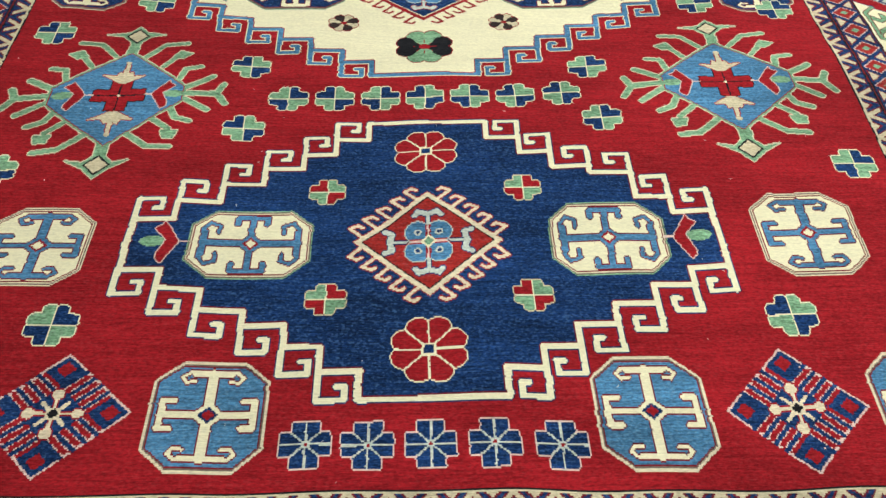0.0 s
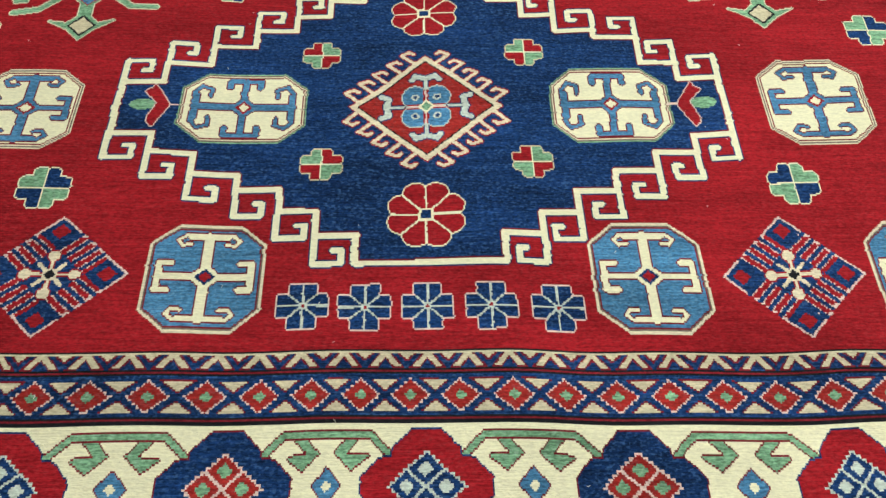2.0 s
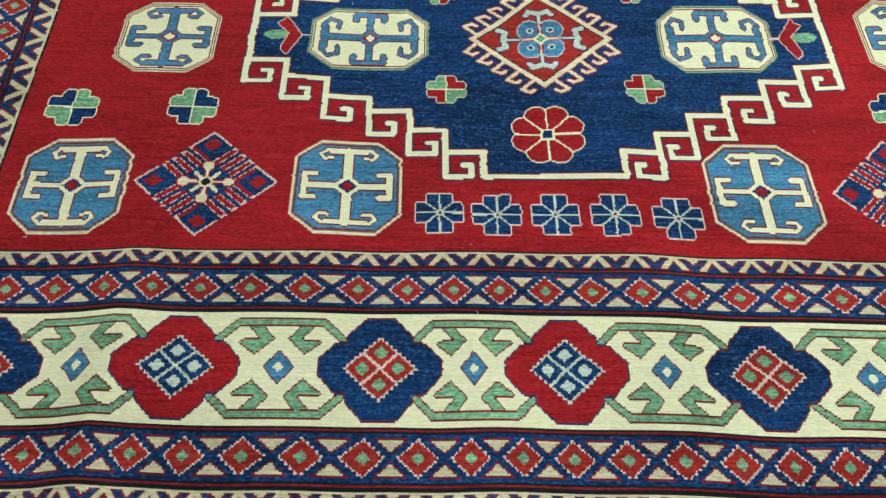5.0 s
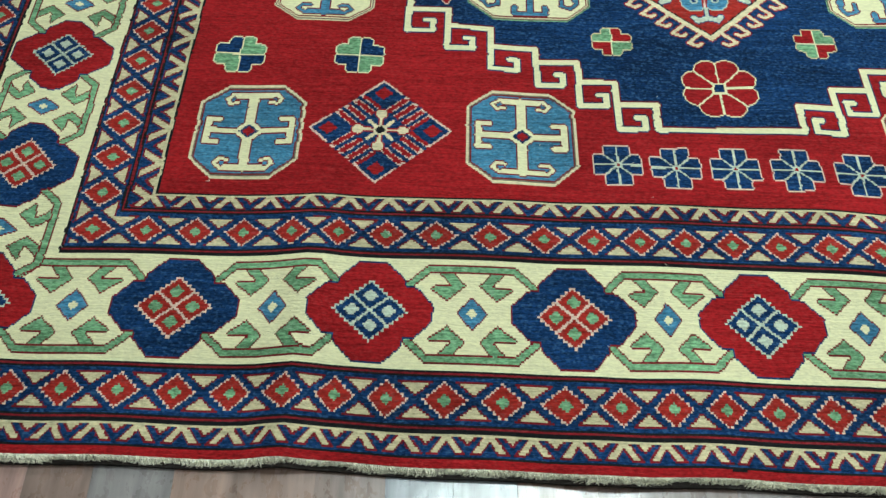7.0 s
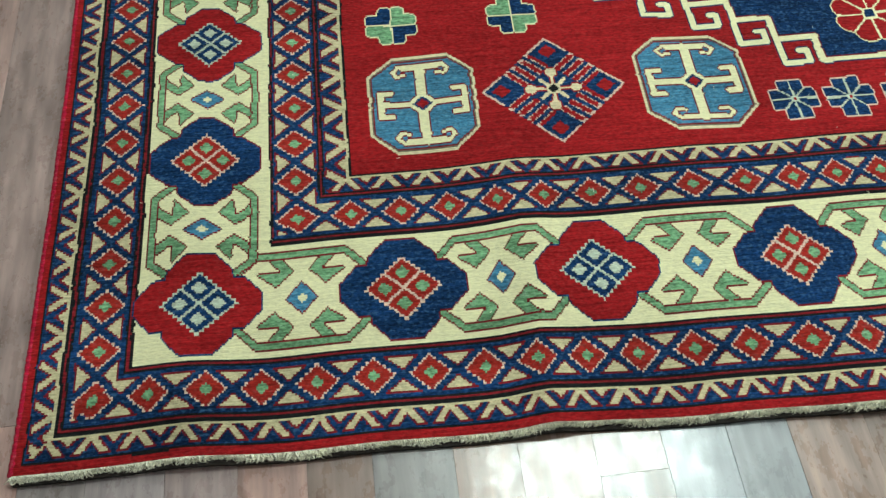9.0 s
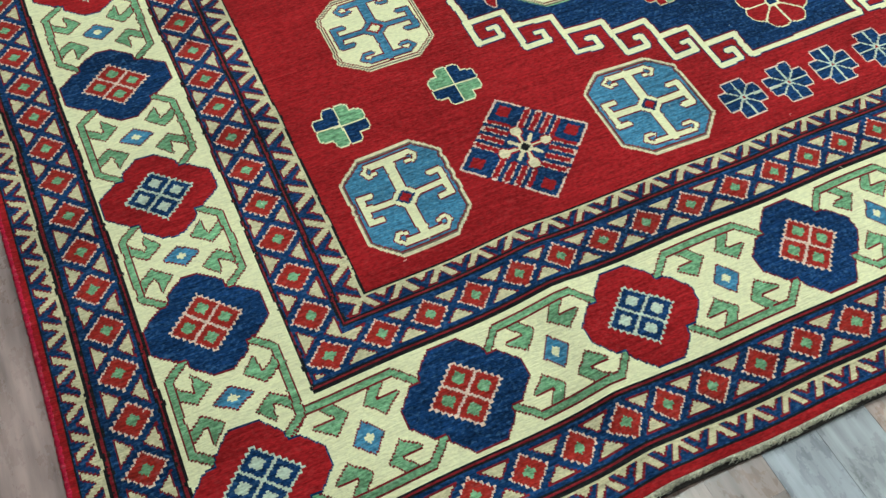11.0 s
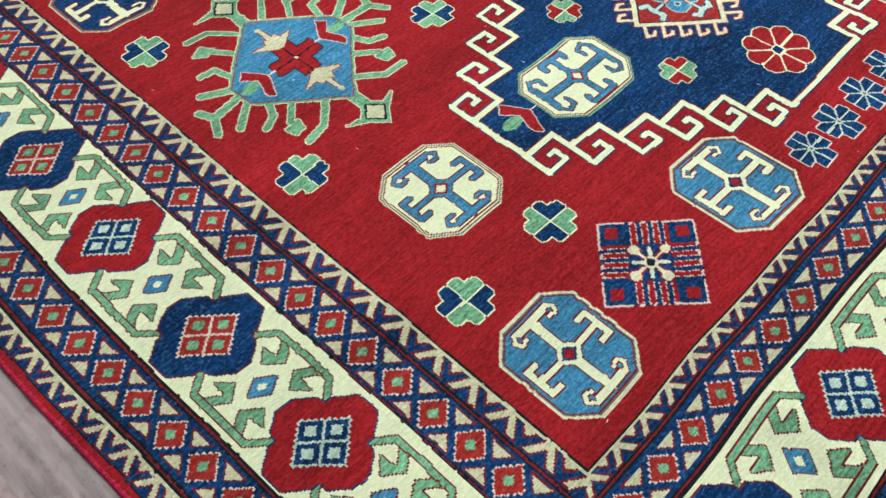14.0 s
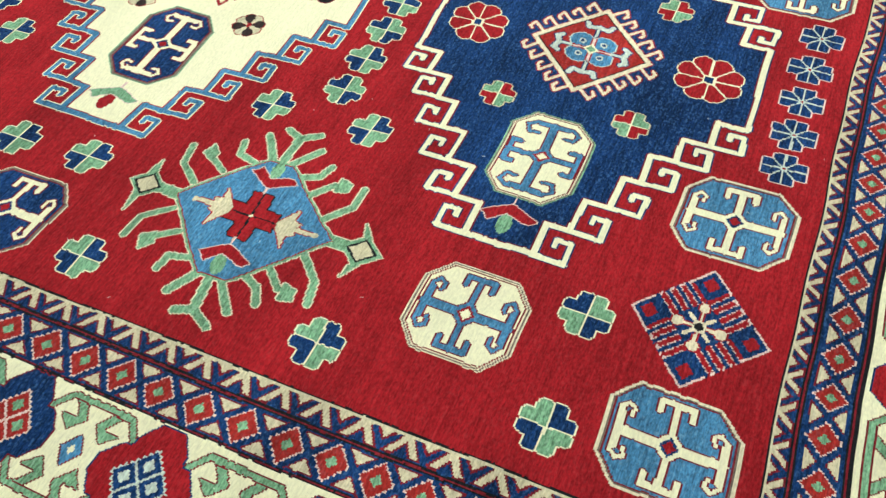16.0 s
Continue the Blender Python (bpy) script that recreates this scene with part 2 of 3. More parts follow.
class Motif:
    """A patch of the knot chart round a centre; u, v are metres from it, turned by quarter turns or mirrored."""

    def __init__(self, cx, cy, half_w, half_h, name, label="", swap=False, fu=1, fv=1):
        w, h = (half_h, half_w) if swap else (half_w, half_h)
        i0, i1 = np.searchsorted(GX, (cx - w, cx + w))
        j0, j1 = np.searchsorted(GY, (cy - h, cy + h))
        self.s = (slice(j0, j1), slice(i0, i1))
        u, v = np.meshgrid(GX[i0:i1] - cx, GY[j0:j1] - cy)
        u, v = u + STRAY_X[self.s], v + STRAY_Y[self.s]
        self.u, self.v = ((v, u) if swap else (u, v))
        self.u, self.v = self.u * fu, self.v * fv
        PART_NAMES.append((name, label))
        self.id = len(PART_NAMES) - 1
        self.rows = np.indices(u.shape)[0]

    def put(self, m, colour):
        COL[self.s][m] = colour
        PART[self.s][m] = self.id

    def poly(self, pts, k=0.001):
        u, v = self.u, self.v
        m = np.zeros(u.shape, bool)
        for (ax, ay), (bx, by) in zip(pts, pts[1:] + pts[:1]):
            ax, ay, bx, by = ax * k, ay * k, bx * k, by * k
            if ay != by:
                m ^= ((ay > v) != (by > v)) & (u < (bx - ax) * (v - ay) / (by - ay) + ax)
        return m

    def line(self, pts, w, k=0.001):
        m = np.zeros(self.u.shape, bool)
        for (ax, ay), (bx, by) in zip(pts, pts[1:]):
            ax, ay, dx, dy = ax * k, ay * k, (bx - ax) * k, (by - ay) * k
            t = np.clip(((self.u - ax) * dx + (self.v - ay) * dy) / (dx * dx + dy * dy + 1e-12), 0, 1)
            m |= np.hypot(self.u - ax - t * dx, self.v - ay - t * dy) < w * k / 2
        return m

    def rhomb(self, a, b, cu=0, cv=0, k=0.001):
        return abs(self.u - cu * k) / (a * k) + abs(self.v - cv * k) / (b * k) < 1

    def disc(self, a, b, cu=0, cv=0, k=0.001):
        return ((self.u - cu * k) / (a * k)) ** 2 + ((self.v - cv * k) / (b * k)) ** 2 < 1

    def edged(self, m, fill, edge, n=1, dotted=False):
        ring = grow(m, n) & ~m
        if dotted:
            ring &= self.rows % 3 < 2
        self.put(ring, edge)
        self.put(m, fill)


def four(pts):
    """A closed outline from its first quarter, mirrored both ways."""
    q = list(pts)
    return q + [(x, -y) for x, y in reversed(q)] + [(-x, -y) for x, y in q] + [(-x, y) for x, y in reversed(q)]


# outer corners of the six hooks, from the tip's end to the flat end, in millimetres
STEPS = [(194, 364), (270, 315), (346, 266), (421, 220), (498, 175), (575, 128)]
# the weaver counted each quarter of the navy medallion anew
QUARTERS = {
    (-1, 1): [(193, 372), (260, 319), (338, 275), (419, 225), (501, 171), (577, 117)],
    (1, 1): [(200, 366), (265, 313), (342, 261), (426, 239), (493, 166), (570, 121)],
    (-1, -1): [(196, 364), (261, 309), (338, 259), (421, 224), (501, 176), (576, 131)],
    (1, -1): [(198, 361), (265, 314), (340, 267), (419, 222), (496, 179), (571, 137)],
}


def medallion(cy, fill, line, inner_edge, outer_edge, label, quarters=None):
    m = Motif(0, cy, 0.61, 0.39, "medallion", label)
    body = np.zeros(m.u.shape, bool)
    strokes = np.zeros(m.u.shape, bool)
    ends = {}
    for sx in (-1, 1):
        for sy in (-1, 1):
            steps = quarters[(sx, sy)] if quarters else STEPS
            inner = steps[0][0] - 69
            stair = [(inner, steps[0][1])]
            for x, y in steps:
                stair += [(inner, y - 58), (x, y - 58)]
                inner = x
            ends[(sx, sy)] = (stair[0], steps[-1])
            body |= m.poly([(0, 0), (0, sy * steps[0][1])] + [(sx * x, sy * y) for x, y in stair] + [(sx * steps[-1][0], 0)])
            strokes |= m.line([(sx * x, sy * y) for x, y in stair], 12)
            for x, y in steps:
                hook = [(x, y - 58), (x, y), (x - 47, y), (x - 47, y - 27), (x - 34, y - 27)]
                strokes |= m.line([(sx * a, sy * b) for a, b in hook], 11)
    for sx in (-1, 1):
        top, low = ends[(sx, 1)][1], ends[(sx, -1)][1]
        strokes |= m.line([(sx * top[0], top[1]), (sx * low[0], -low[1])], 13)
    for sy in (-1, 1):
        a, b = ends[(-1, sy)][0], ends[(1, sy)][0]
        strokes |= m.line([(-a[0], sy * a[1]), (b[0], sy * b[1])], 12)
    m.put(body, fill)
    near = grow(strokes, 1)
    m.put(near & body, inner_edge)
    m.put(near & ~body, outer_edge)
    m.put(strokes, line)


def shrink(m, n=1):
    return ~grow(~m, n)


def octagon(cx, cy, hw, hh, fill, cross, label, swap=False, bg=RED):
    """An eight-sided cartouche with a hooked cross; curled arms along v."""
    m = Motif(cx, cy, hw + 0.01, hh + 0.01, "octagon_motif", label, swap)
    a, b = hw * 1000, hh * 1000
    shape = m.poly(four([(a * 0.53, b), (a, b * 0.62)]))
    m.put(grow(shape, 1), CREAM if bg == RED else GREEN)
    m.put(shape, CREAM if fill == BLUE else TAUPE)
    inner = shrink(shape, 1)
    m.put(inner, TAUPE if fill != IVORY else CREAM)
    inner = shrink(shape, 2)
    m.put(inner, MAROON)
    inner = shrink(shape, 3)
    m.put(inner, fill)
    arms = m.line([(0, -b * 0.78), (0, b * 0.78)], 16) | m.line([(-a * 0.80, 0), (a * 0.80, 0)], 11.5)
    arms |= m.rhomb(27, 26)
    curl = (1.14 if swap else 1.04) if fill == IVORY else 1.0
    for sy in (-1, 1):
        arms |= m.poly([(-a * 0.46, sy * b * 0.83), (a * 0.46, sy * b * 0.83), (a * 0.36, sy * b * 0.72), (-a * 0.36, sy * b * 0.72)])
        for sx in (-1, 1):
            arms |= m.line([(sx * a * 0.42, sy * b * 0.80), (sx * a * 0.54 * curl, sy * b * 0.70), (sx * a * 0.46 * curl, sy * b * 0.60 / curl), (sx * a * 0.31, sy * b * 0.625 / curl)], 6.0 * curl)
            arms |= m.line([(sx * a * 0.80, 0), (sx * a * 0.80, sy * b * 0.25), (sx * a * 0.60, sy * b * 0.25)], 10.5)
    arms &= inner
    m.put(grow(arms, 1) & inner & ~arms, MAROON)
    m.put(arms, cross)
    m.put(m.rhomb(17, 16), NAVY if fill != IVORY else RED)
    m.put(m.rhomb(11, 10), RED if fill != IVORY else IVORY)


def clover(cx, cy, r, first, second, label, fu=1):
    m = Motif(cx, cy, r * 1.3, r * 1.3, "clover_motif", label, fu=fu)
    k = r * 1000
    body = m.poly(four([(k * 0.40, k), (k * 0.50, k * 0.92), (k * 0.52, k * 0.56), (k * 0.92, k * 0.54), (k, k * 0.44)]))
    notch = m.rhomb(k * 0.08, k * 0.08, 0, k) | m.rhomb(k * 0.08, k * 0.08, 0, -k) | m.rhomb(k * 0.08, k * 0.08, k, 0) | m.rhomb(k * 0.08, k * 0.08, -k, 0)
    body &= ~notch
    m.put(grow(body, 1), IVORY if first != RED else TAN)
    quad = (m.u * m.v) > 0
    m.put(body & quad, first)
    m.put(body & ~quad, second)
    m.put(body & ((abs(m.u) < 0.0012) | (abs(m.v) < 0.0016)), IVORY)


def petal_flower(cx, cy, r, petal, vein, heart, name, label, alternate=None):
    """Eight petals round a square heart."""
    m = Motif(cx, cy, r * 1.2, r * 1.2, name, label)
    k = r * 1000
    body = np.zeros(m.u.shape, bool)
    veins = np.zeros(m.u.shape, bool)
    other = np.zeros(m.u.shape, bool)
    for n in range(8):
        a = math.radians(22.5 + 45 * n)
        c, s = math.cos(a), math.sin(a)
        lobe = m.disc(k * 0.34, k * 0.34, c * k * 0.68, s * k * 0.70) | m.poly([(0, 0), (k * 0.9 * math.cos(a - 0.36), k * 0.9 * math.sin(a - 0.36)), (k * 0.9 * math.cos(a + 0.36), k * 0.9 * math.sin(a + 0.36))])
        body |= lobe
        if n % 4 in (0, 3) if alternate is not None and r > 0.055 else n % 2 == 0:
            other |= lobe
        b = a + math.radians(22.5)
        veins |= m.line([(0, 0), (k * 0.95 * math.cos(b), k * 0.95 * math.sin(b))], 3.6)
    m.put(grow(body, 1), vein if alternate is None else RED)
    m.put(body, petal)
    if alternate is not None:
        m.put(body & other, alternate)
        m.put(m.disc(k * 0.2, k * 0.16), RED)
        return
    m.put(body & veins, vein)
    m.put(m.poly(four([(k * 0.2, k * 0.2)])), vein)
    m.put(m.poly(four([(k * 0.13, k * 0.12)])), heart)


def small_flower(cx, cy, r, label):
    m = Motif(cx, cy, r * 1.2, r * 1.2, "small_flower_motif", label)
    k = r * 1000
    body = m.poly(four([(k * 0.55, k), (k * 0.55, k * 0.5), (k, k * 0.5)]))
    m.put(grow(body, 1), ROSE)
    m.put(body, NAVY)
    m.put(body & (m.line([(0, -k), (0, k)], 4.0) | m.line([(-k, 0), (k, 0)], 4.0)), PALE)
    m.put(body & (m.line([(-k * 0.6, -k * 0.55), (k * 0.6, k * 0.55)], 3.4) | m.line([(-k * 0.6, k * 0.55), (k * 0.6, -k * 0.55)], 3.0)), PALE)
    m.put(m.disc(7, 7), PALE)
    m.put(m.disc(3, 3), RED)


def rosette(cx, cy, label):
    """A comb-edged lozenge: four red squares, toothed sides, a star at the heart."""
    m = Motif(cx, cy, 0.14, 0.13, "rosette_motif", label)
    p, q = (m.u / 0.123 + m.v / 0.116), (m.u / 0.123 - m.v / 0.116)
    whole = (abs(p) < 1) & (abs(q) < 1)
    m.put(whole, RED)
    for a, b in ((p, q), (q, p)):
        for sgn in (-1, 1):
            side = (a * sgn > 0.44) & (a * sgn < 1) & (abs(b) < 0.46)
            phase = np.mod((b + 0.46) / 0.23, 1.0)
            m.put(side & ((phase < 0.09) | (a * sgn > 0.94)) & (m.rows % 5 < 4), ROSE)
            m.put(side & (phase >= 0.09) & (phase < 0.47), NAVY)
            m.put(side & (phase >= 0.47) & (phase < 0.56) & (m.rows % 5 < 4), ROSE)
    for sp in (-1, 1):
        for sq in (-1, 1):
            a, b = p * sp, q * sq
            corner = (a > 0.44) & (b > 0.44) & (a < 1) & (b < 1)
            m.put(corner, NAVY)
            m.put(corner & ((a > 0.96) | (b > 0.96)), ROSE)
            m.put((a > 0.60) & (b > 0.60) & (a < 0.86) & (b < 0.86), RED)
    core = (abs(p) < 0.44) & (abs(q) < 0.44)
    m.put(core, NAVY)
    for n in range(4):
        c, s = math.cos(n * math.pi / 2), math.sin(n * math.pi / 2)
        m.edged(m.disc(10 if c else 8.5, 10 if s else 8.5, c * 39, s * 36) | m.line([(0, 0), (c * 36, s * 33)], 5), CREAM, RED)
    for c, s in ((1, 1), (1, -1), (-1, 1), (-1, -1)):
        m.put(m.line([(0, 0), (c * 21, s * 20)], 6.5), CREAM)
    m.put(m.disc(13, 12), CREAM)
    m.put(m.rhomb(10, 10), DARK)


def tulip(m, cu, cv, turn, bloom=RED, bud=GREEN):
    """A two-petalled bud; turn is the way it opens along u."""
    t = turn
    pts = [(0, 0), (34, 54), (38, 42), (51, 34), (25, 4), (38, -36), (37, -46), (26, -57)]
    shape = m.poly([(cu + t * x, cv + y) for x, y in pts])
    leaf = m.disc(24, 14, cu + t * 50, cv)
    m.put(leaf, bud)
    m.edged(shape, bloom, ROSE)
    m.put(m.line([(cu, cv), (cu - t * 16, cv)], 5), ROSE)


def kite(cx, cy, label, fu=1, fv=1, shear=0.06):
    """A sky-blue lozenge bristling with green hooked arms."""
    m = Motif(cx, cy, 0.27, 0.31, "kite_motif", label, fu=fu, fv=fv)
    m.u, m.v = m.u / 0.965, (m.v - shear * m.u) / 0.965
    body = m.poly([(0, 178), (144, 38), (144, -16), (0, -172), (-150, -22), (-150, 38)])
    green = grow(body, 3)
    for s in (-1, 1):
        green |= m.line([(s * 40, -132), (s * 93, -182), (s * 140, -188)], 14)
        green |= m.line([(s * 88, -84), (s * 130, -124)], 13) | m.poly([(s * 112, -128), (s * 152, -130), (s * 146, -158), (s * 122, -156)])
        green |= m.line([(s * 124, -50), (s * 140, -84), (s * 172, -98)], 14)
        green |= m.line([(s * 150, -12), (s * 206, -56)], 15)
        green |= m.line([(s * 150, 10), (s * 222, 6)], 17) | m.line([(s * 236, 40), (s * 222, 6), (s * 244, -34)], 15)
        green |= m.line([(s * 150, 34), (s * 206, 74)], 16)
        green |= m.line([(s * 128, 66), (s * 138, 110), (s * 172, 118)], 13)
        green |= m.line([(s * 82, 120), (s * 108, 160)], 12) | m.poly([(s * 98, 160), (s * 124, 154), (s * 148, 176), (s * 116, 190)])
        green |= m.line([(s * 36, 164), (s * 76, 214), (s * 128, 222)], 13)
        green |= m.poly([(s * 8, -236), (s * 70, -220), (s * 10, -262)]) | m.poly([(s * 8, 248), (s * 76, 262), (s * 10, 272)])
    green |= m.line([(0, -170), (0, -240)], 26) | m.rhomb(38, 44, 0, -238) | m.line([(0, 170), (0, 250)], 24) | m.rhomb(36, 42, 0, 256)
    m.edged(green, GREEN, CREAM, 1)
    for v in (-238, 256):
        m.put(m.rhomb(29, 33, 0, v), DARK)
        m.put(m.rhomb(23, 26, 0, v), TAN)
    m.put(grow(body, 1), RED)
    m.put(body, BLUE)
    # heart cross
    cross = m.poly([(x, y + 6) for x, y in four([(22, 56), (22, 22), (58, 22)])])
    m.edged(cross, RED, DARK)
    m.put(cross & (m.line([(0, -50), (0, 62)], 3.6) | m.line([(-58, 6), (58, 6)], 4.2)), DARK)
    m.put(m.disc(3, 4, 0, 6), IVORY)
    for s in (-1, 1):
        claw = m.poly([(-8, s * 52), (-18, s * 62), (-50, s * 86), (-20, s * 82), (-14, s * 98), (-6, s * 92), (-4, s * 132), (4, s * 132), (6, s * 94), (16, s * 100), (20, s * 82), (48, s * 84), (20, s * 62), (8, s * 52)])
        m.edged(claw & body, TAN, RED)
        m.put(m.disc(7, 7, 0, s * 136), TAN)
        tulip(m, s * 74, 8, s)


def hooked_lozenge(cy, ground, rim, hook, label, edge=RED):
    """The lozenge at a medallion's heart, with a hooked fringe and an eyed rosette."""
    m = Motif(0, cy, 0.2, 0.19, "lozenge_motif", label)
    hooks = np.zeros(m.u.shape, bool)
    for sx in (-1, 1):
        for sy in (-1, 1):
            for n in range(5):
                t = (n + 0.45) / 5.2
                bx, by = 140 * (1 - t), 134 * t
                pts = [(bx, by), (bx + 27, by + 26), (bx + 10, by + 34), (bx + 2, by + 28)]
                hooks |= m.line([(sx * x, sy * y) for x, y in pts], 7)
    outer = m.rhomb(146, 137)
    hooks |= outer
    m.put(grow(hooks, 1), edge)
    m.put(hooks, hook)
    m.put(m.rhomb(131, 122), DARK if ground == RED else IVORY)
    m.put(m.rhomb(127, 118), RUST if ground == RED else ground)
    for c, s in ((1, 0), (-1, 0), (0, 1), (0, -1)):
        stem = m.line([(c * 45, s * 45), (c * 78, s * 72)], 7)
        if c:
            stem |= m.line([(c * 86, 28), (c * 72, 22), (c * 78, 0), (c * 72, -22), (c * 86, -28)], 12)
        else:
            stem |= m.line([(26, s * 70), (20, s * 80), (0, s * 72), (-20, s * 80), (-26, s * 70)], 12)
        m.edged(stem, PALE, NAVY if ground == RED else RED)
    disc = np.zeros(m.u.shape, bool)
    for sx in (-1, 1):
        for sy in (-1, 1):
            disc |= m.disc(25, 27, sx * 21, sy * 24)
    m.edged(disc, BLUE, PALE)
    m.put(disc & (m.line([(-46, 0), (46, 0)], 10) | m.line([(0, -52), (0, 52)], 10)), RED)
    m.put(disc & (m.line([(-46, 0), (46, 0)], 4) | m.line([(0, -52), (0, 52)], 4)), ROSE)
    m.put(m.rhomb(17, 17), IVORY)
    m.put(m.rhomb(11, 11), GREEN)
    for sx in (-1, 1):
        for sy in (-1, 1):
            m.put(m.disc(8, 8, sx * 21, sy * 24), PALE)
            m.put(m.disc(4.5, 4.5, sx * 21, sy * 24), NAVY)


# borders: a common depth scale from the field's edge outwards
LEVELS = [0, 0.003, 0.031, 0.042, 0.049, 0.101, 0.119, 0.298, 0.315, 0.369, 0.387, 0.415, 0.426, 0.435]
ACROSS = [0.961, 0.963, 1.003, 1.014, 1.017, 1.081, 1.090, 1.283, 1.300, 1.360, 1.379, 1.4115, 1.4165, 1.425]
PART_NAMES += [("main_border", "ivory wool ground of the wide border"), ("inner_guard_stripe", "navy guard stripe with red lozenges and tan triangles"), ("outer_guard_stripe", "navy guard stripe with red lozenges and tan triangles"), ("inner_trefoil_stripe", "narrow tan and navy forked stripe"), ("outer_trefoil_stripe", "narrow tan and navy forked stripe"), ("edge_band", "plain red band along the rug's edge")]
gx_, gy_ = np.meshgrid(GX, GY - MIRROR)
ax_, ay_ = np.abs(gx_ + STRAY_X), np.abs(gy_ + 0.3 * STRAY_Y)
ROW = np.arange(NY)[:, None]
lev_x = np.interp(ax_, ACROSS, LEVELS, left=-1)
lev_y = np.interp(ay_ - (MIRROR + 0.522), LEVELS, LEVELS, left=-1)
LEV, SIDE = np.maximum(lev_x, lev_y), lev_x > lev_y
ALONG = np.where(SIDE, ay_, ax_)


def band(a, b, colour, pid):
    m = (LEV >= a) & (LEV < b)
    COL[m], PART[m] = colour, pid


# lozenge centres along the near end, in millimetres: the spacing wanders
OUTER_BEAT = [-1412, -1334, -1256, -1178, -1102, -1025, -947, -869, -791, -715, -645, -571, -489, -405, -317, -240, -165, -88, -16, 62, 143, 223, 300] + [300 + 79 * k for k in range(1, 16)]
INNER_BEAT = [-1200, -1122, -1046, -965, -888, -812, -736, -662, -587, -508, -422, -338, -258, -184, -110, -36, 40, 122, 200, 280, 361, 444, 528, 615, 702] + [702 + 85 * k for k in range(1, 7)]

# and along the sides, from the near corner to the middle
OUTER_SIDE = [-863, -792, -722, -652, -579, -505, -433, -360, -289, -215, -140, -68, 7, 82, 157, 230, 308, 384, 461, 537, 614, 690, 767, 844, 925]
INNER_SIDE = [-670, -597, -526, -453, -380, -308, -233, -157, -84, -12, 63, 138, 217, 297, 374, 449, 525, 605, 688, 776, 850, 925]


def lozenge_stripe(a, b, pid, corner_x, corner_y, count_x, count_y):
    m = (LEV >= a - 0.007) & (LEV < b + 0.009)
    COL[m], PART[m] = NAVY, pid
    pitch = np.where(SIDE, 2 * corner_y / count_y, 2 * corner_x / count_x)
    end = np.where(SIDE, corner_y, corner_x)
    s = np.mod(ALONG - end + pitch / 2, pitch) - pitch / 2
    near = ~SIDE & (gy_ < 0)
    beat = np.array(INNER_BEAT if pid == 2 else OUTER_BEAT) / 1000
    count = np.interp(gx_ + STRAY_X, beat, np.arange(len(beat)))
    s = np.where(near, (count - np.round(count)) * 0.0785, s)
    pitch = np.where(near, 0.0785, pitch)
    beat = np.array(INNER_SIDE if pid == 2 else OUTER_SIDE) / 1000
    count = np.interp(MIRROR - ay_, beat, np.arange(len(beat)))
    s = np.where(SIDE, (count - np.round(count)) * 0.0745, s)
    pitch = np.where(SIDE, 0.0745, pitch)
    half = (b - a) / 2
    d = (LEV - (a + b) / 2) / half
    w = pitch * 0.385
    r = abs(s) / w + abs(d)
    COL[m & (r < 1.06) & (ROW % 2 == 0)] = ROSE
    COL[m & (r < 0.985)] = ROSE
    COL[m & (r < 0.92)] = RUST
    COL[m & (r < 0.34)] = GREEN
    s2 = pitch / 2 - abs(s)
    tri = s2 / (pitch * 0.335) + (1 - abs(d)) / 0.84
    COL[m & (tri < 0.95) & (abs(d) < 1.0)] = MAROON
    COL[m & (tri < 0.82) & (abs(d) < 0.92)] = TAN


def forked_stripe(a, b, pid, corner_x, corner_y, count_x, count_y, start):
    m = (LEV >= a) & (LEV < b + 0.004)
    COL[m], PART[m] = NAVY, pid
    pitch = np.where(SIDE, 2 * corner_y / count_y, 2 * corner_x / count_x)
    end = np.where(SIDE, corner_y, corner_x)
    run = np.where(~SIDE & (gy_ < 0), gx_ + STRAY_X - start, ALONG - end)
    s = abs(np.mod(run + pitch / 2, pitch) - pitch / 2) / pitch
    d = (LEV - a) / (b - a)
    leg = abs(s - 0.36 * (d - 0.12)) 
    tri = (0.5 - s) / 0.26 + d / 0.55
    COL[m & (leg < 0.135) & (d > 0.1) & (d < 1.0)] = MAROON
    COL[m & (tri < 1.2)] = MAROON
    COL[m & (leg < 0.085) & (d < 0.93)] = TAN
    COL[m & (tri < 0.9)] = TAN
    COL[m & (d < 0.16)] = TAN


forked_stripe(0.003, 0.031, 4, 0.985, 1.462, 30.73, 40, 0.055)
lozenge_stripe(0.049, 0.101, 2, 1.049, 1.522, 27, 42)
lozenge_stripe(0.315, 0.369, 3, 1.331, 1.789, 34, 49)
forked_stripe(0.387, 0.415, 5, 1.393, 1.863, 46.2, 63, -0.062)
for a, b, c, pid in ((0, 0.004, DARK, 4), (0.0325, 0.0360, DARK, 4), (0.0360, 0.0392, MAROON, 4), (0.0392, 0.0425, DARK, 4), (0.107, 0.1105, DARK, 2), (0.1105, 0.1137, MAROON, 2), (0.1137, 0.119, DARK, 2), (0.119, 0.298, IVORY, 1), (0.298, 0.3028, DARK, 3), (0.3028, 0.3060, MAROON, 3), (0.3060, 0.3092, DARK, 3), (0.3765, 0.3797, DARK, 3), (0.3797, 0.3830, MAROON, 3), (0.3830, 0.3875, DARK, 5), (0.415, 0.4195, NAVY, 5), (0.4195, 0.424, DARK, 5), (0.424, 0.5, RED, 6)):
    band(a, b, c, pid)


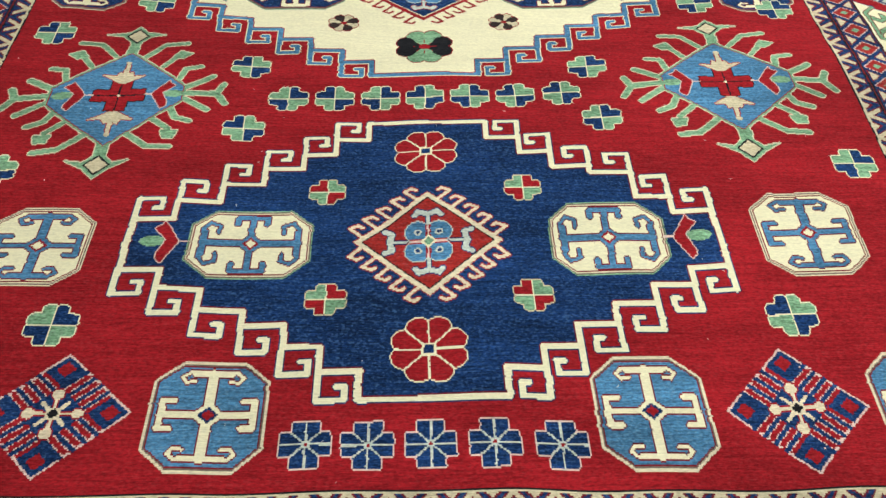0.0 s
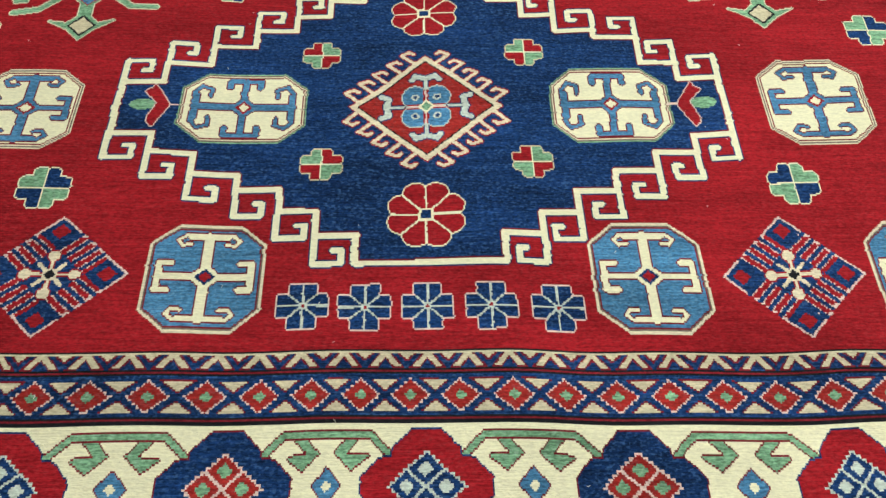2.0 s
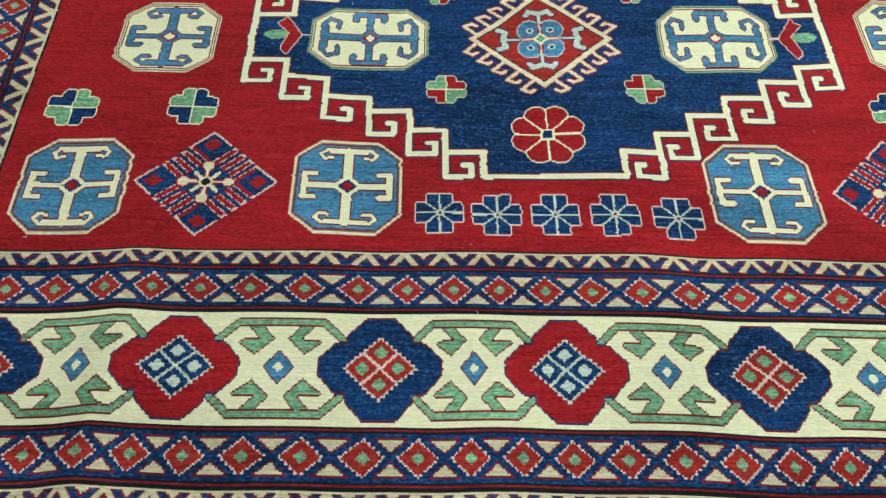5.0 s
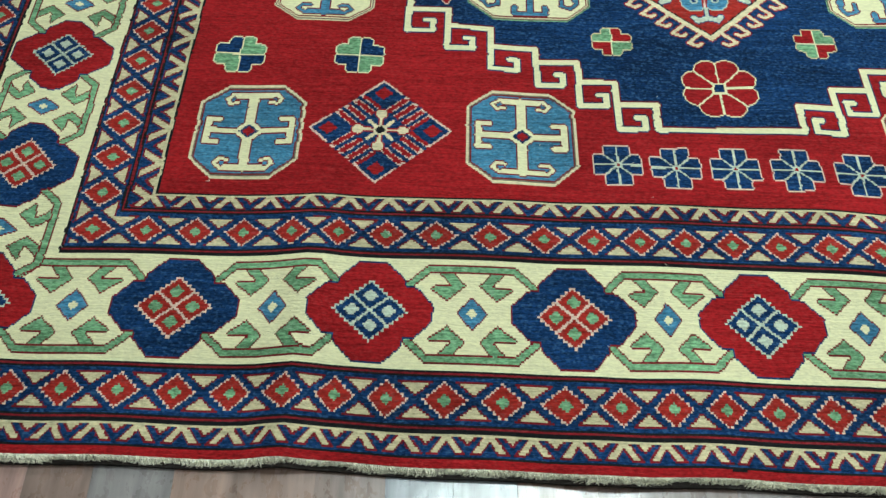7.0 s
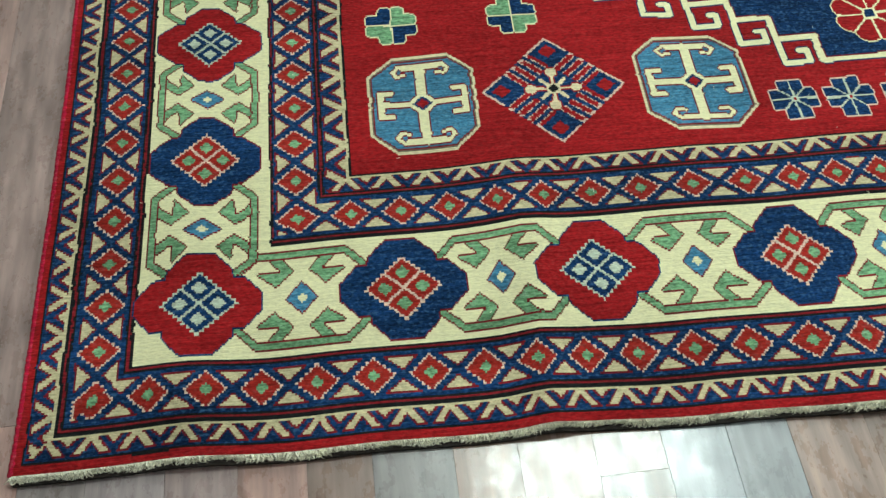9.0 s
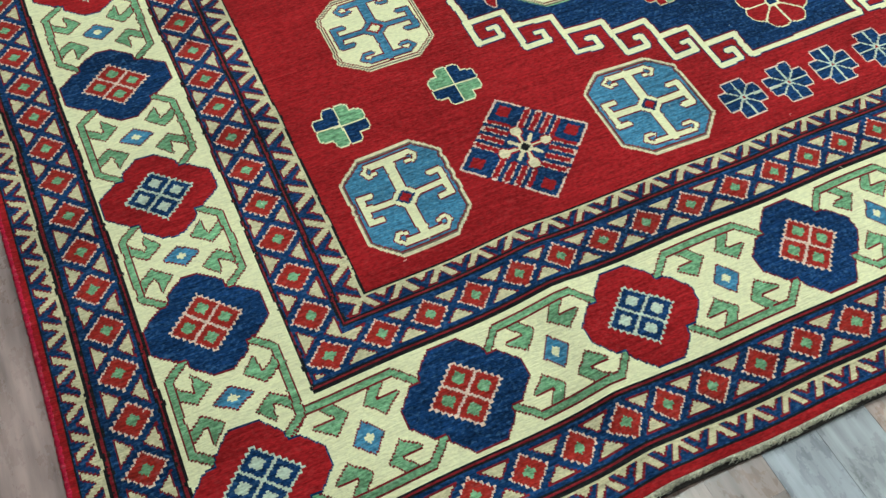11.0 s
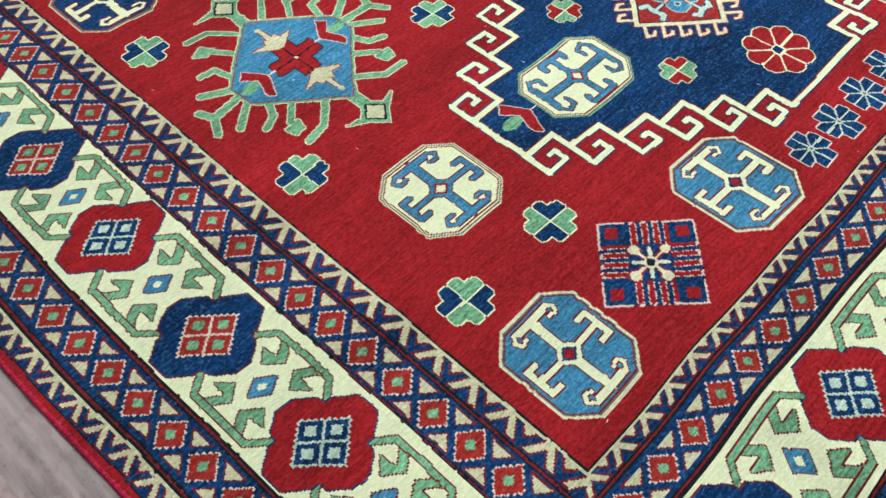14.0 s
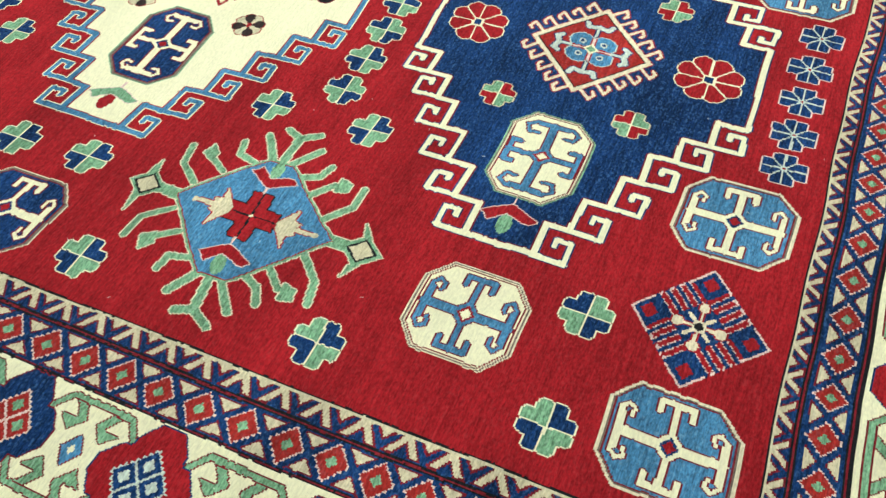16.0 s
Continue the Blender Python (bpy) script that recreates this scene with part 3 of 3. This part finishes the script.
def border_medallion(cx, cy, half_w, half_h, fill, inner, spot, edge, swap):
    m = Motif(cx, cy, half_w + 0.008, half_h + 0.008, "border_medallion", ("navy" if fill == NAVY else "red") + " lobed medallion in the ivory border", swap)
    a, b = half_w * 1000, half_h * 1000
    m.edged(m.poly(four([(a * 0.24, b), (a * 0.53, b * 0.66), (a * 0.55, b * 0.50), (a * 0.74, b * 0.48), (a, b * 0.16)])), fill, edge)
    r = abs(m.u) / (half_w * 0.595) + abs(m.v) / (half_h * 0.62)
    m.put((r < 1.06) & (m.rows % 2 == 0), PALE if fill == RED else ROSE)
    m.put(r < 1.0, PALE if fill == RED else ROSE)
    m.put(r < 0.95, inner)
    p, q = m.u / (half_w * 0.595) + m.v / (half_h * 0.62), m.u / (half_w * 0.595) - m.v / (half_h * 0.62)
    m.put((r < 0.95) & ((abs(p) < 0.055) | (abs(q) < 0.055)), PALE if fill == RED else ROSE)
    for cu, cv in ((0.5, 0), (-0.5, 0), (0, 0.5), (0, -0.5)):
        m.put(abs(m.u / (half_w * 0.595) - cu) + abs(m.v / (half_h * 0.62) - cv) < 0.22, spot)


def bracket(cx, cy, half_pitch, half_h, swap):
    """The green hooked brackets and the small blue lozenge between two border medallions."""
    m = Motif(cx, cy, half_pitch, half_h * 1.25, "bracket_motif", "sage-green hooked brackets round a small blue lozenge", swap)
    k, h = half_pitch * 1000 / 375, half_h * 1000 / 185
    green = np.zeros(m.u.shape, bool)
    for sx in (-1, 1):
        for sy in (-1, 1):
            green |= m.line([(0, sy * 166 * h), (sx * 165 * k, sy * 164 * h), (sx * 238 * k, sy * 100 * h)], 9.0)
            hook = [(138, 150), (74, 150), (30, 104), (92, 50), (158, 96), (84, 97), (76, 106), (116, 146)]
            green |= m.poly([(sx * x * k, sy * y * h) for x, y in hook])
    m.edged(green, GREEN, MAROON)
    m.edged(m.rhomb(54 * k, 57 * h), BLUE, MAROON)
    m.put(m.rhomb(20 * k, 20 * h), IVORY)



def side_x(y):
    """The side medallions drift inwards up the border."""
    return float(np.interp(y, (-0.48, 0.03, 0.31, 0.57), (1.192, 1.190, 1.182, 1.180)))


row_x = [-1.194, -0.895, -0.603, -0.298, -0.013, 0.293, 0.614, 0.905, 1.190]
side_y = [-0.733, -0.477, -0.227, 0.035, 0.308] + [0.567 + 0.28771 * k for k in range(0, 8)]
for cy in (-0.731, 2 * MIRROR + 0.731):
    for a, b in zip(row_x, row_x[1:]):
        bracket((a + b) / 2, cy, (b - a) / 2, 0.0815, False)
for sx in (-1, 1):
    for a, b in zip(side_y, side_y[1:]):
        bracket(sx * side_x((a + b) / 2), (a + b) / 2, (b - a) / 2, 0.087, True)
for cy in (-0.731, 2 * MIRROR + 0.731):
    for n, x in enumerate(row_x):
        border_medallion(x, cy, 0.0925, 0.081, *((RED, NAVY, PALE, NAVY) if n % 2 == 0 else (NAVY, RUST, GREEN, MAROON)), False)
for sx in (-1, 1):
    for n, y in enumerate(side_y[1:-1]):
        border_medallion(sx * side_x(y), y, 0.083, 0.088, *((RED, NAVY, PALE, NAVY) if n % 2 else (NAVY, RUST, GREEN, MAROON)), True)

# small strays of single motifs from the regular layout of the near half, in millimetres
STRAYS = {"oct_in": ((0, -1), (8, -1)), "oct_out": ((1, -4), (5, 6)), "octb": ((-2, 0), (-2, -2)), "octc": ((1, 0), (0, 0)), "ros": ((-3, -1), (0, -6)), "kite": ((0, 3), (3, 27)),
          "cl0": ((-6, 2), (0, 6)), "cl1": ((4, 2), (0, 0)), "cl2": ((2, 6), (9, -5)), "cl3": ((-5, 7), (-3, 21)), "cl4": ((0, 14), (-23, -5)), "cl5": ((5, 5), (-9, 119)), "cl6": ((10, 8), (0, 0)), "csd": ((4, 0), (-4, 4)), "csu": ((-8, 0), (0, 0))}


for mirrored in (False, True):
    def place(name, s, x, y):
        """Centre of a motif on side s."""
        if mirrored:
            return s * x, 2 * MIRROR - y
        ox, oy = STRAYS[name][(s + 1) // 2]
        return s * x + ox / 1000, y + oy / 1000

    def my(y):
        return 2 * MIRROR - y if mirrored else y

    fv = -1 if mirrored else 1
    medallion(my(0), NAVY, IVORY, MAROON, NAVY, "navy stepped medallion with an ivory hooked outline", None if mirrored else QUARTERS)
    for s in (-1, 1):
        octagon(*place("oct_in", s, 0.345, 0), 0.087 if s < 0 else 0.092, 0.116 if s < 0 else 0.112, IVORY, BLUE, "ivory octagon with a blue hooked cross", True, NAVY)
        m = Motif(s * 0.47, my(0), 0.09, 0.08, "tulip_motif", "red tulip with a green bud")
        tulip(m, s * 10, 0, s)
        for q, name in ((-1, "csd"), (1, "csu")):
            clover(*place(name, s, 0.197, q * 0.143), 0.036, RED, GREEN, "red and green clover", s * q)
        octagon(*place("oct_out", s, 0.737, -0.012), 0.091 if s < 0 else 0.097, 0.098 if s < 0 else 0.105, IVORY, BLUE, "ivory octagon with a blue hooked cross")
        octagon(*place("octb", s, 0.366, -0.386), 0.093, 0.103, BLUE, IVORY, "sky-blue octagon with an ivory hooked cross")
        octagon(*place("octc", s, 0.835, -0.388), 0.089, 0.101, BLUE, IVORY, "sky-blue octagon with an ivory hooked cross")
        rosette(*place("ros", s, 0.608, -0.381), "red, navy and ivory comb-edged lozenge")
        kite(*place("kite", s, 0.686, 0.441), "sky-blue lozenge with green hooked arms", -s, fv, 0.125 if s < 0 else 0.02)
        octagon(s * 0.84, my(0.895), 0.092, 0.102, NAVY, IVORY, "navy octagon with an ivory hooked cross") if not mirrored else None
        for n, (x, y) in enumerate(((0.654, -0.206), (0.879, -0.209), (0.881, 0.187), (0.395, 0.346), (0.403, 0.577), (0.883, 0.679), (0.678, 0.840))):
            clover(*place("cl%d" % n, s, x, y), 0.0432, GREEN, NAVY, "green and navy clover with an ivory edge", s if n == 0 else -s)
    for n, x in enumerate((-0.309, -0.205, -0.101, -0.001, 0.101, 0.204, 0.31)):
        clover(x, my(0.466), 0.0425, GREEN, NAVY, "green and navy clover with an ivory edge", (-1, 1, -1, 1, -1, 1, 1)[n])
    for n, (x, y) in enumerate(((-0.207, -0.445), (-0.108, -0.448), (-0.007, -0.446), (0.098, -0.446), (0.206, -0.448))):
        small_flower(x, my(y), 0.041, "navy eight-petalled flower with ivory veins")
    petal_flower(-0.001, my(0.265), 0.067, RED, IVORY, NAVY, "petal_flower_motif", "red eight-petalled flower with ivory veins")
    petal_flower(-0.005, my(-0.260), 0.069, RED, IVORY, NAVY, "petal_flower_motif", "red eight-petalled flower with ivory veins")
    hooked_lozenge(my(-0.002), RED, IVORY, CREAM, "red lozenge with a hooked tan rim")
medallion(MIRROR - 0.006, IVORY, BLUE, RED, IVORY, "cream stepped medallion with a sky-blue hooked outline")
for s in (-1, 1):
    octagon(s * 0.320, MIRROR + 0.004, 0.082, 0.122, NAVY, IVORY, "navy octagon with an ivory hooked cross", True, NAVY)
    m = Motif(s * 0.46, MIRROR, 0.09, 0.08, "tulip_motif", "green tulip with a red bud")
    tulip(m, s * 10, 0, s, GREEN, RED)
    petal_flower(0.0, MIRROR + s * 0.253, 0.068, GREEN, RED, RED, "petal_flower_motif", "green and black-brown petalled flower", DARK)
    for q in (-1, 1):
        petal_flower(s * 0.195, MIRROR + q * 0.142, 0.036, TAN, RED, RED, "petal_flower_motif", "small tan and brown petalled flower", BROWN)
hooked_lozenge(MIRROR, NAVY, IVORY, RED, "navy lozenge with a hooked red rim", IVORY)

# ---- the rug's lie on the floor ----
# slow pull of the weave, in millimetres, on a coarse net over the chart
PULL_X = [22, 9, -3, -15, -24, -31, -39, -48, -59, 21, 9, -1, -11, -20, -25, -26, -25, -21, 21, 9, 1, -6, -14, -20, -16, 0, 19, 12, 7, 5, -1, -9, -14, -1, 29, 59, -3, 2, 10, 5, -4, -3, 17, 59, 97, -3, 3, 8, 4, 2, 10, 35, 86, 128, -1, 3, 7, 1, 7, 26, 58, 102, 146, 1, 4, 7, 7, 16, 41, 76, 115, 158]
PULL_Y = [13, 14, 8, 1, -7, -18, -30, -42, -54, 8, 7, 7, 7, 3, -5, -15, -19, -21, 7, 4, 2, 4, 4, 2, -2, 5, 12, 9, 1, -6, -8, -6, 1, 11, 30, 44, 14, 2, -12, -16, -14, 7, 33, 53, 71, 18, 2, -16, -31, -28, -2, 44, 72, 92, 20, 4, -17, -43, -34, -11, 30, 70, 104, 20, 7, -4, -14, -20, -9, 20, 63, 111]
NET_X, NET_Y = np.linspace(-1.45, 1.25, 9), np.linspace(-1.0, 1.1, 8)


def pull(table, x, y):
    """Smooth (cubic) reading of a coarse net."""
    grid = np.array(table).reshape(8, 9)
    fx = np.clip((x - NET_X[0]) / (NET_X[1] - NET_X[0]), 0, 7.999)
    fy = np.clip((y - NET_Y[0]) / (NET_Y[1] - NET_Y[0]), 0, 6.999)
    ix, iy = fx.astype(int), fy.astype(int)
    tx, ty = fx - ix, fy - iy

    def weights(t):
        return (-0.5 * t + t**2 - 0.5 * t**3, 1 - 2.5 * t**2 + 1.5 * t**3, 0.5 * t + 2 * t**2 - 1.5 * t**3, -0.5 * t**2 + 0.5 * t**3)

    out = 0
    for a, wa in enumerate(weights(ty)):
        for b, wb in enumerate(weights(tx)):
            out = out + wa * wb * grid[np.clip(iy + a - 1, 0, 7), np.clip(ix + b - 1, 0, 8)]
    return out * 0.001


def lie(x, y):
    """Where a point of the regular chart lies on the real, slightly pulled and rippled rug."""
    dx, dy = pull(PULL_X, x, y), pull(PULL_Y, x, y)
    dy = dy + 0.0022 * np.sin(9.0 * x + 1.3) + 0.0015 * np.sin(23.0 * x + 2.0 * y)
    edge = np.clip((-0.35 - y) / 0.6, 0, 1)
    z = 0.0085 + 0.0012 * np.sin(7 * x + 3 * y) + 0.0010 * np.sin(11 * y - 4 * x) + 0.0011 * np.sin(31 * x + 17 * y) * np.sin(9 * y - 5 * x + 1)
    z = z + edge * (0.014 * np.exp(-(((x + 0.715 - 0.05 * (y + 0.95)) / 0.035) ** 2)) + 0.007 * np.exp(-(((x + 0.27) / 0.05) ** 2)) + 0.006 * np.exp(-(((x + 1.2) / 0.05) ** 2)))
    z = z + 0.004 * np.exp(-np.maximum(y + 0.957, 0) / 0.04)
    return x + dx, y + dy, z


rug = tagged(new("rug"), "large hand-knotted red wool rug with navy and cream medallions", "rug")


def knots(pid):
    """Rows of knots of one colour, joined into short runs."""
    js, is_ = np.nonzero(PART == pid)
    if not len(js):
        return
    j0, j1, i0, i1 = js.min(), js.max() + 1, is_.min(), is_.max() + 1
    c = np.where(PART[j0:j1, i0:i1] == pid, COL[j0:j1, i0:i1], -1).astype(int)
    cut = np.ones((c.shape[0], c.shape[1] + 1), bool)
    cut[:, 1:-1] = (c[:, 1:] != c[:, :-1]) | ((np.arange(i0 + 1, i1) % 12) == 0)
    r, e = np.nonzero(cut)
    same = r[1:] == r[:-1]
    row, a, b = r[:-1][same], e[:-1][same], e[1:][same]
    colour = c[row, a]
    keep = colour >= 0
    row, a, b, colour = row[keep] + j0, a[keep] + i0, b[keep] + i0, colour[keep]
    xa, xb, ya, yb = -HALF + a * KX, -HALF + b * KX, BOTTOM + row * KY, BOTTOM + (row + 1) * KY
    xs, ys = np.stack([xa, xb, xb, xa], 1).ravel(), np.stack([ya, ya, yb, yb], 1).ravel()
    key = np.round((ys - BOTTOM) / KY).astype(np.int64) * 100000 + np.round((xs + HALF) / KX).astype(np.int64)
    _, first, index = np.unique(key, return_index=True, return_inverse=True)
    X, Y, Z = lie(xs[first], ys[first])
    name, label = PART_NAMES[pid]
    me = bpy.data.meshes.new(name)
    me.vertices.add(len(X))
    me.vertices.foreach_set("co", np.stack([X, Y, Z], 1).ravel())
    me.loops.add(len(index))
    me.loops.foreach_set("vertex_index", index.ravel().astype(np.int32))
    me.polygons.add(len(row))
    me.polygons.foreach_set("loop_start", np.arange(len(row), dtype=np.int32) * 4)
    used = sorted(set(colour.tolist()))
    for u in used:
        me.materials.append(WOOLS[u])
    me.polygons.foreach_set("material_index", np.searchsorted(used, colour).astype(np.int32))
    me.update(calc_edges=True)
    me.polygons.foreach_set("use_smooth", np.ones(len(row), bool))
    ob = new(name, me)
    ob.parent = rug
    tagged(ob, label)


for pid in range(len(PART_NAMES)):
    knots(pid)


def grid_sheet(name, xs, ys, drop, material, label):
    gx, gy = np.meshgrid(xs, ys)
    X, Y, Z = lie(gx.ravel(), gy.ravel())
    low = np.maximum(Z - drop - 0.006, 0.0006)
    w, h = len(xs), len(ys)
    verts = list(zip(X, Y, Z - drop)) + list(zip(X, Y, low))
    faces = []
    n = w * h
    for j in range(h - 1):
        for i in range(w - 1):
            a = j * w + i
            faces += [(a, a + 1, a + w + 1, a + w), (n + a, n + a + w, n + a + w + 1, n + a + 1)]
    for i in range(w - 1):
        faces += [(i, n + i, n + i + 1, i + 1), ((h - 1) * w + i, (h - 1) * w + i + 1, n + (h - 1) * w + i + 1, n + (h - 1) * w + i)]
    for j in range(h - 1):
        faces += [(j * w, (j + 1) * w, n + (j + 1) * w, n + j * w), (j * w + w - 1, n + j * w + w - 1, n + (j + 1) * w + w - 1, (j + 1) * w + w - 1)]
    me = bpy.data.meshes.new(name)
    me.from_pydata([tuple(map(float, v)) for v in verts], [], faces)
    me.materials.append(material)
    ob = new(name, me)
    ob.parent = rug
    tagged(ob, label)


# near end runs 12 mm past the edge to imitate the fringe's shadow
grid_sheet("backing", np.linspace(-HALF, HALF, 240), np.linspace(BOTTOM - 0.012, TOP, 200), 0.0034, BACKING, "dark woven backing of the rug, its near lip standing in for shade under the fringe")


def cord(name, sx):
    """The overcast wool cord along a side."""
    ys = np.linspace(BOTTOM, TOP, 900)
    X, Y, Z = lie(np.full_like(ys, sx * (HALF + 0.002)), ys)
    verts, faces, k = [], [], 8
    for n in range(len(ys)):
        r = 0.0042 * (1 + 0.10 * math.sin(n * 2.1) + 0.05 * math.sin(n * 0.37))
        for q in range(k):
            a = 2 * math.pi * q / k
            verts.append((float(X[n] + 1.25 * r * math.cos(a)), float(Y[n]), float(max(Z[n] - 0.0035 + r * math.sin(a), 0.0006))))
    for n in range(len(ys) - 1):
        for q in range(k):
            faces.append((n * k + q, n * k + (q + 1) % k, (n + 1) * k + (q + 1) % k, (n + 1) * k + q))
    me = bpy.data.meshes.new(name)
    me.from_pydata(verts, [], faces)
    me.materials.append(SELVEDGE)
    me.polygons.foreach_set("use_smooth", np.ones(len(faces), bool))
    ob = new(name, me)
    ob.parent = rug
    tagged(ob, "crimson overcast selvedge cord")


cord("selvedge", -1)
cord("selvedge", 1)


def fringe(y_edge, way, count):
    """Short tangled warp ends."""
    rng = np.random.default_rng(5 if way < 0 else 6)
    verts, faces = [], []
    for n in range(count):
        x = -HALF + (n + rng.random()) * 2 * HALF / count
        long = (0.0045 + 0.0045 * rng.random()) * (1 + 0.3 * math.sin(x * 31) * math.sin(x * 7.3) + 0.2 * math.sin(x * 83))
        bx, by, bz = tuple(float(v[0]) for v in lie(np.array([x]), np.array([y_edge])))
        lean = rng.normal(0, 0.8)
        r = 0.0009 + 0.0011 * rng.random()
        lift = rng.normal(0.0005, 0.0022)
        base = len(verts)
        for k in range(4):
            t = k / 3
            px = bx + lean * long * t * t + rng.normal(0, 0.0007)
            py = by + way * (long * t + 0.0005)
            pz = max(bz - 0.001 + lift * math.sin(t * 3) - t * t * (bz * 0.12), 0.001)
            w = r * (1 - 0.5 * t)
            verts += [(px - w, py, pz), (px + w, py, pz), (px, py, pz + 1.6 * w)]
        for k in range(3):
            a = base + 3 * k
            for q in range(3):
                faces.append((a + q, a + (q + 1) % 3, a + 3 + (q + 1) % 3, a + 3 + q))
    me = bpy.data.meshes.new("fringe")
    me.from_pydata(verts, [], faces)
    me.materials.append(FRINGE)
    ob = new("fringe", me)
    ob.parent = rug
    tagged(ob, "short frayed greyish undyed fringe", kind="stuff")


fringe(BOTTOM, -1, 5200)
fringe(TOP, 1, 1500)


def lint(count):
    """Loose pale fibres caught in the pile."""
    rng = np.random.default_rng(8)
    verts, faces = [], []
    for n in range(count):
        x, y = rng.uniform(-1.35, 0.9), rng.uniform(-0.9, 0.9)
        bx, by, bz = (float(v[0]) for v in lie(np.array([x]), np.array([y])))
        a, size = rng.uniform(0, math.pi), rng.uniform(0.0012, 0.0032)
        c, s = math.cos(a) * size, math.sin(a) * size
        base = len(verts)
        for k in (-1, 0, 1):
            px, py = bx + c * k + s * 0.3 * (k == 0), by + s * k - c * 0.3 * (k == 0)
            verts += [(px - s * 0.15, py + c * 0.15, bz + 0.0003), (px + s * 0.15, py - c * 0.15, bz + 0.0003), (px, py, bz + 0.0011)]
        for k in range(2):
            for q in range(3):
                faces.append((base + 3 * k + q, base + 3 * k + (q + 1) % 3, base + 3 * k + 3 + (q + 1) % 3, base + 3 * k + 3 + q))
    me = bpy.data.meshes.new("lint")
    me.from_pydata(verts, [], faces)
    me.materials.append(FRINGE)
    tagged(new("lint", me), "tiny loose pale fibres lying on the rug pile", "lint", kind="stuff")


lint(70)

# ---- floor strips ----
LEAN_FLOOR = math.radians(0.8)
turn = Matrix.Rotation(LEAN_FLOOR, 4, "Z")
rng = np.random.default_rng(11)
WIDTHS = (0.088, 0.084, 0.105, 0.084, 0.099, 0.091)
shared = {}
rest_verts, rest_faces = [], []


def strip_mesh(w, length):
    key = (w, length)
    if key not in shared:
        bm = bmesh.new()
        box_mesh(bm, 0.0001, w - 0.0001, 0.0001, length - 0.0001, -0.008, 0.0, 0.0002)
        shared[key] = mesh_of("floor_strip", bm, PLANK)
    return shared[key]


LENGTHS = (0.8, 1.1, 1.35)
x = -1.140 - 8 * sum(WIDTHS)
column = 0
while x < X1 + 0.4:
    w = WIDTHS[column % 6]
    column += 1
    y = Y0 - 0.6 - float(rng.random()) * 0.5
    while y < Y1 + 0.06:
        length = LENGTHS[int(rng.integers(3))]
        first, last = max(y, Y0 - 0.06), min(y + length, Y1 + 0.06)
        corner = turn @ Vector((x, y, 0))
        if -2.3 < corner.x < 0.9 and -2.0 < corner.y < 1.6 and not (-1.3 < corner.x and corner.y > -0.85):
            ob = new("floor_strip", strip_mesh(w, length))
            ob.parent = floor
            ob.matrix_basis = Matrix.Translation(corner) @ turn
        elif last - first > 0.01 and X0 - 0.06 < x and x + w < X1 + 0.06:
            b0 = len(rest_verts)
            inset = ((0.0005, first + 0.0005), (w - 0.0005, first + 0.0005), (w - 0.0005, last - 0.0005), (0.0005, last - 0.0005))
            rest_verts += [tuple(turn @ Vector((x + a, b, z))) for z in (-0.008, 0.0) for a, b in inset]
            rest_faces += [(b0 + 4, b0 + 5, b0 + 6, b0 + 7)] + [(b0 + q, b0 + (q + 1) % 4, b0 + 4 + (q + 1) % 4, b0 + 4 + q) for q in range(4)]
        y += length
    x += w
me = bpy.data.meshes.new("floor_strips")
me.from_pydata(rest_verts, [], rest_faces)
me.materials.append(PLANK)
ob = new("floor_strips", me)
ob.parent = floor
tagged(ob, kind="stuff")
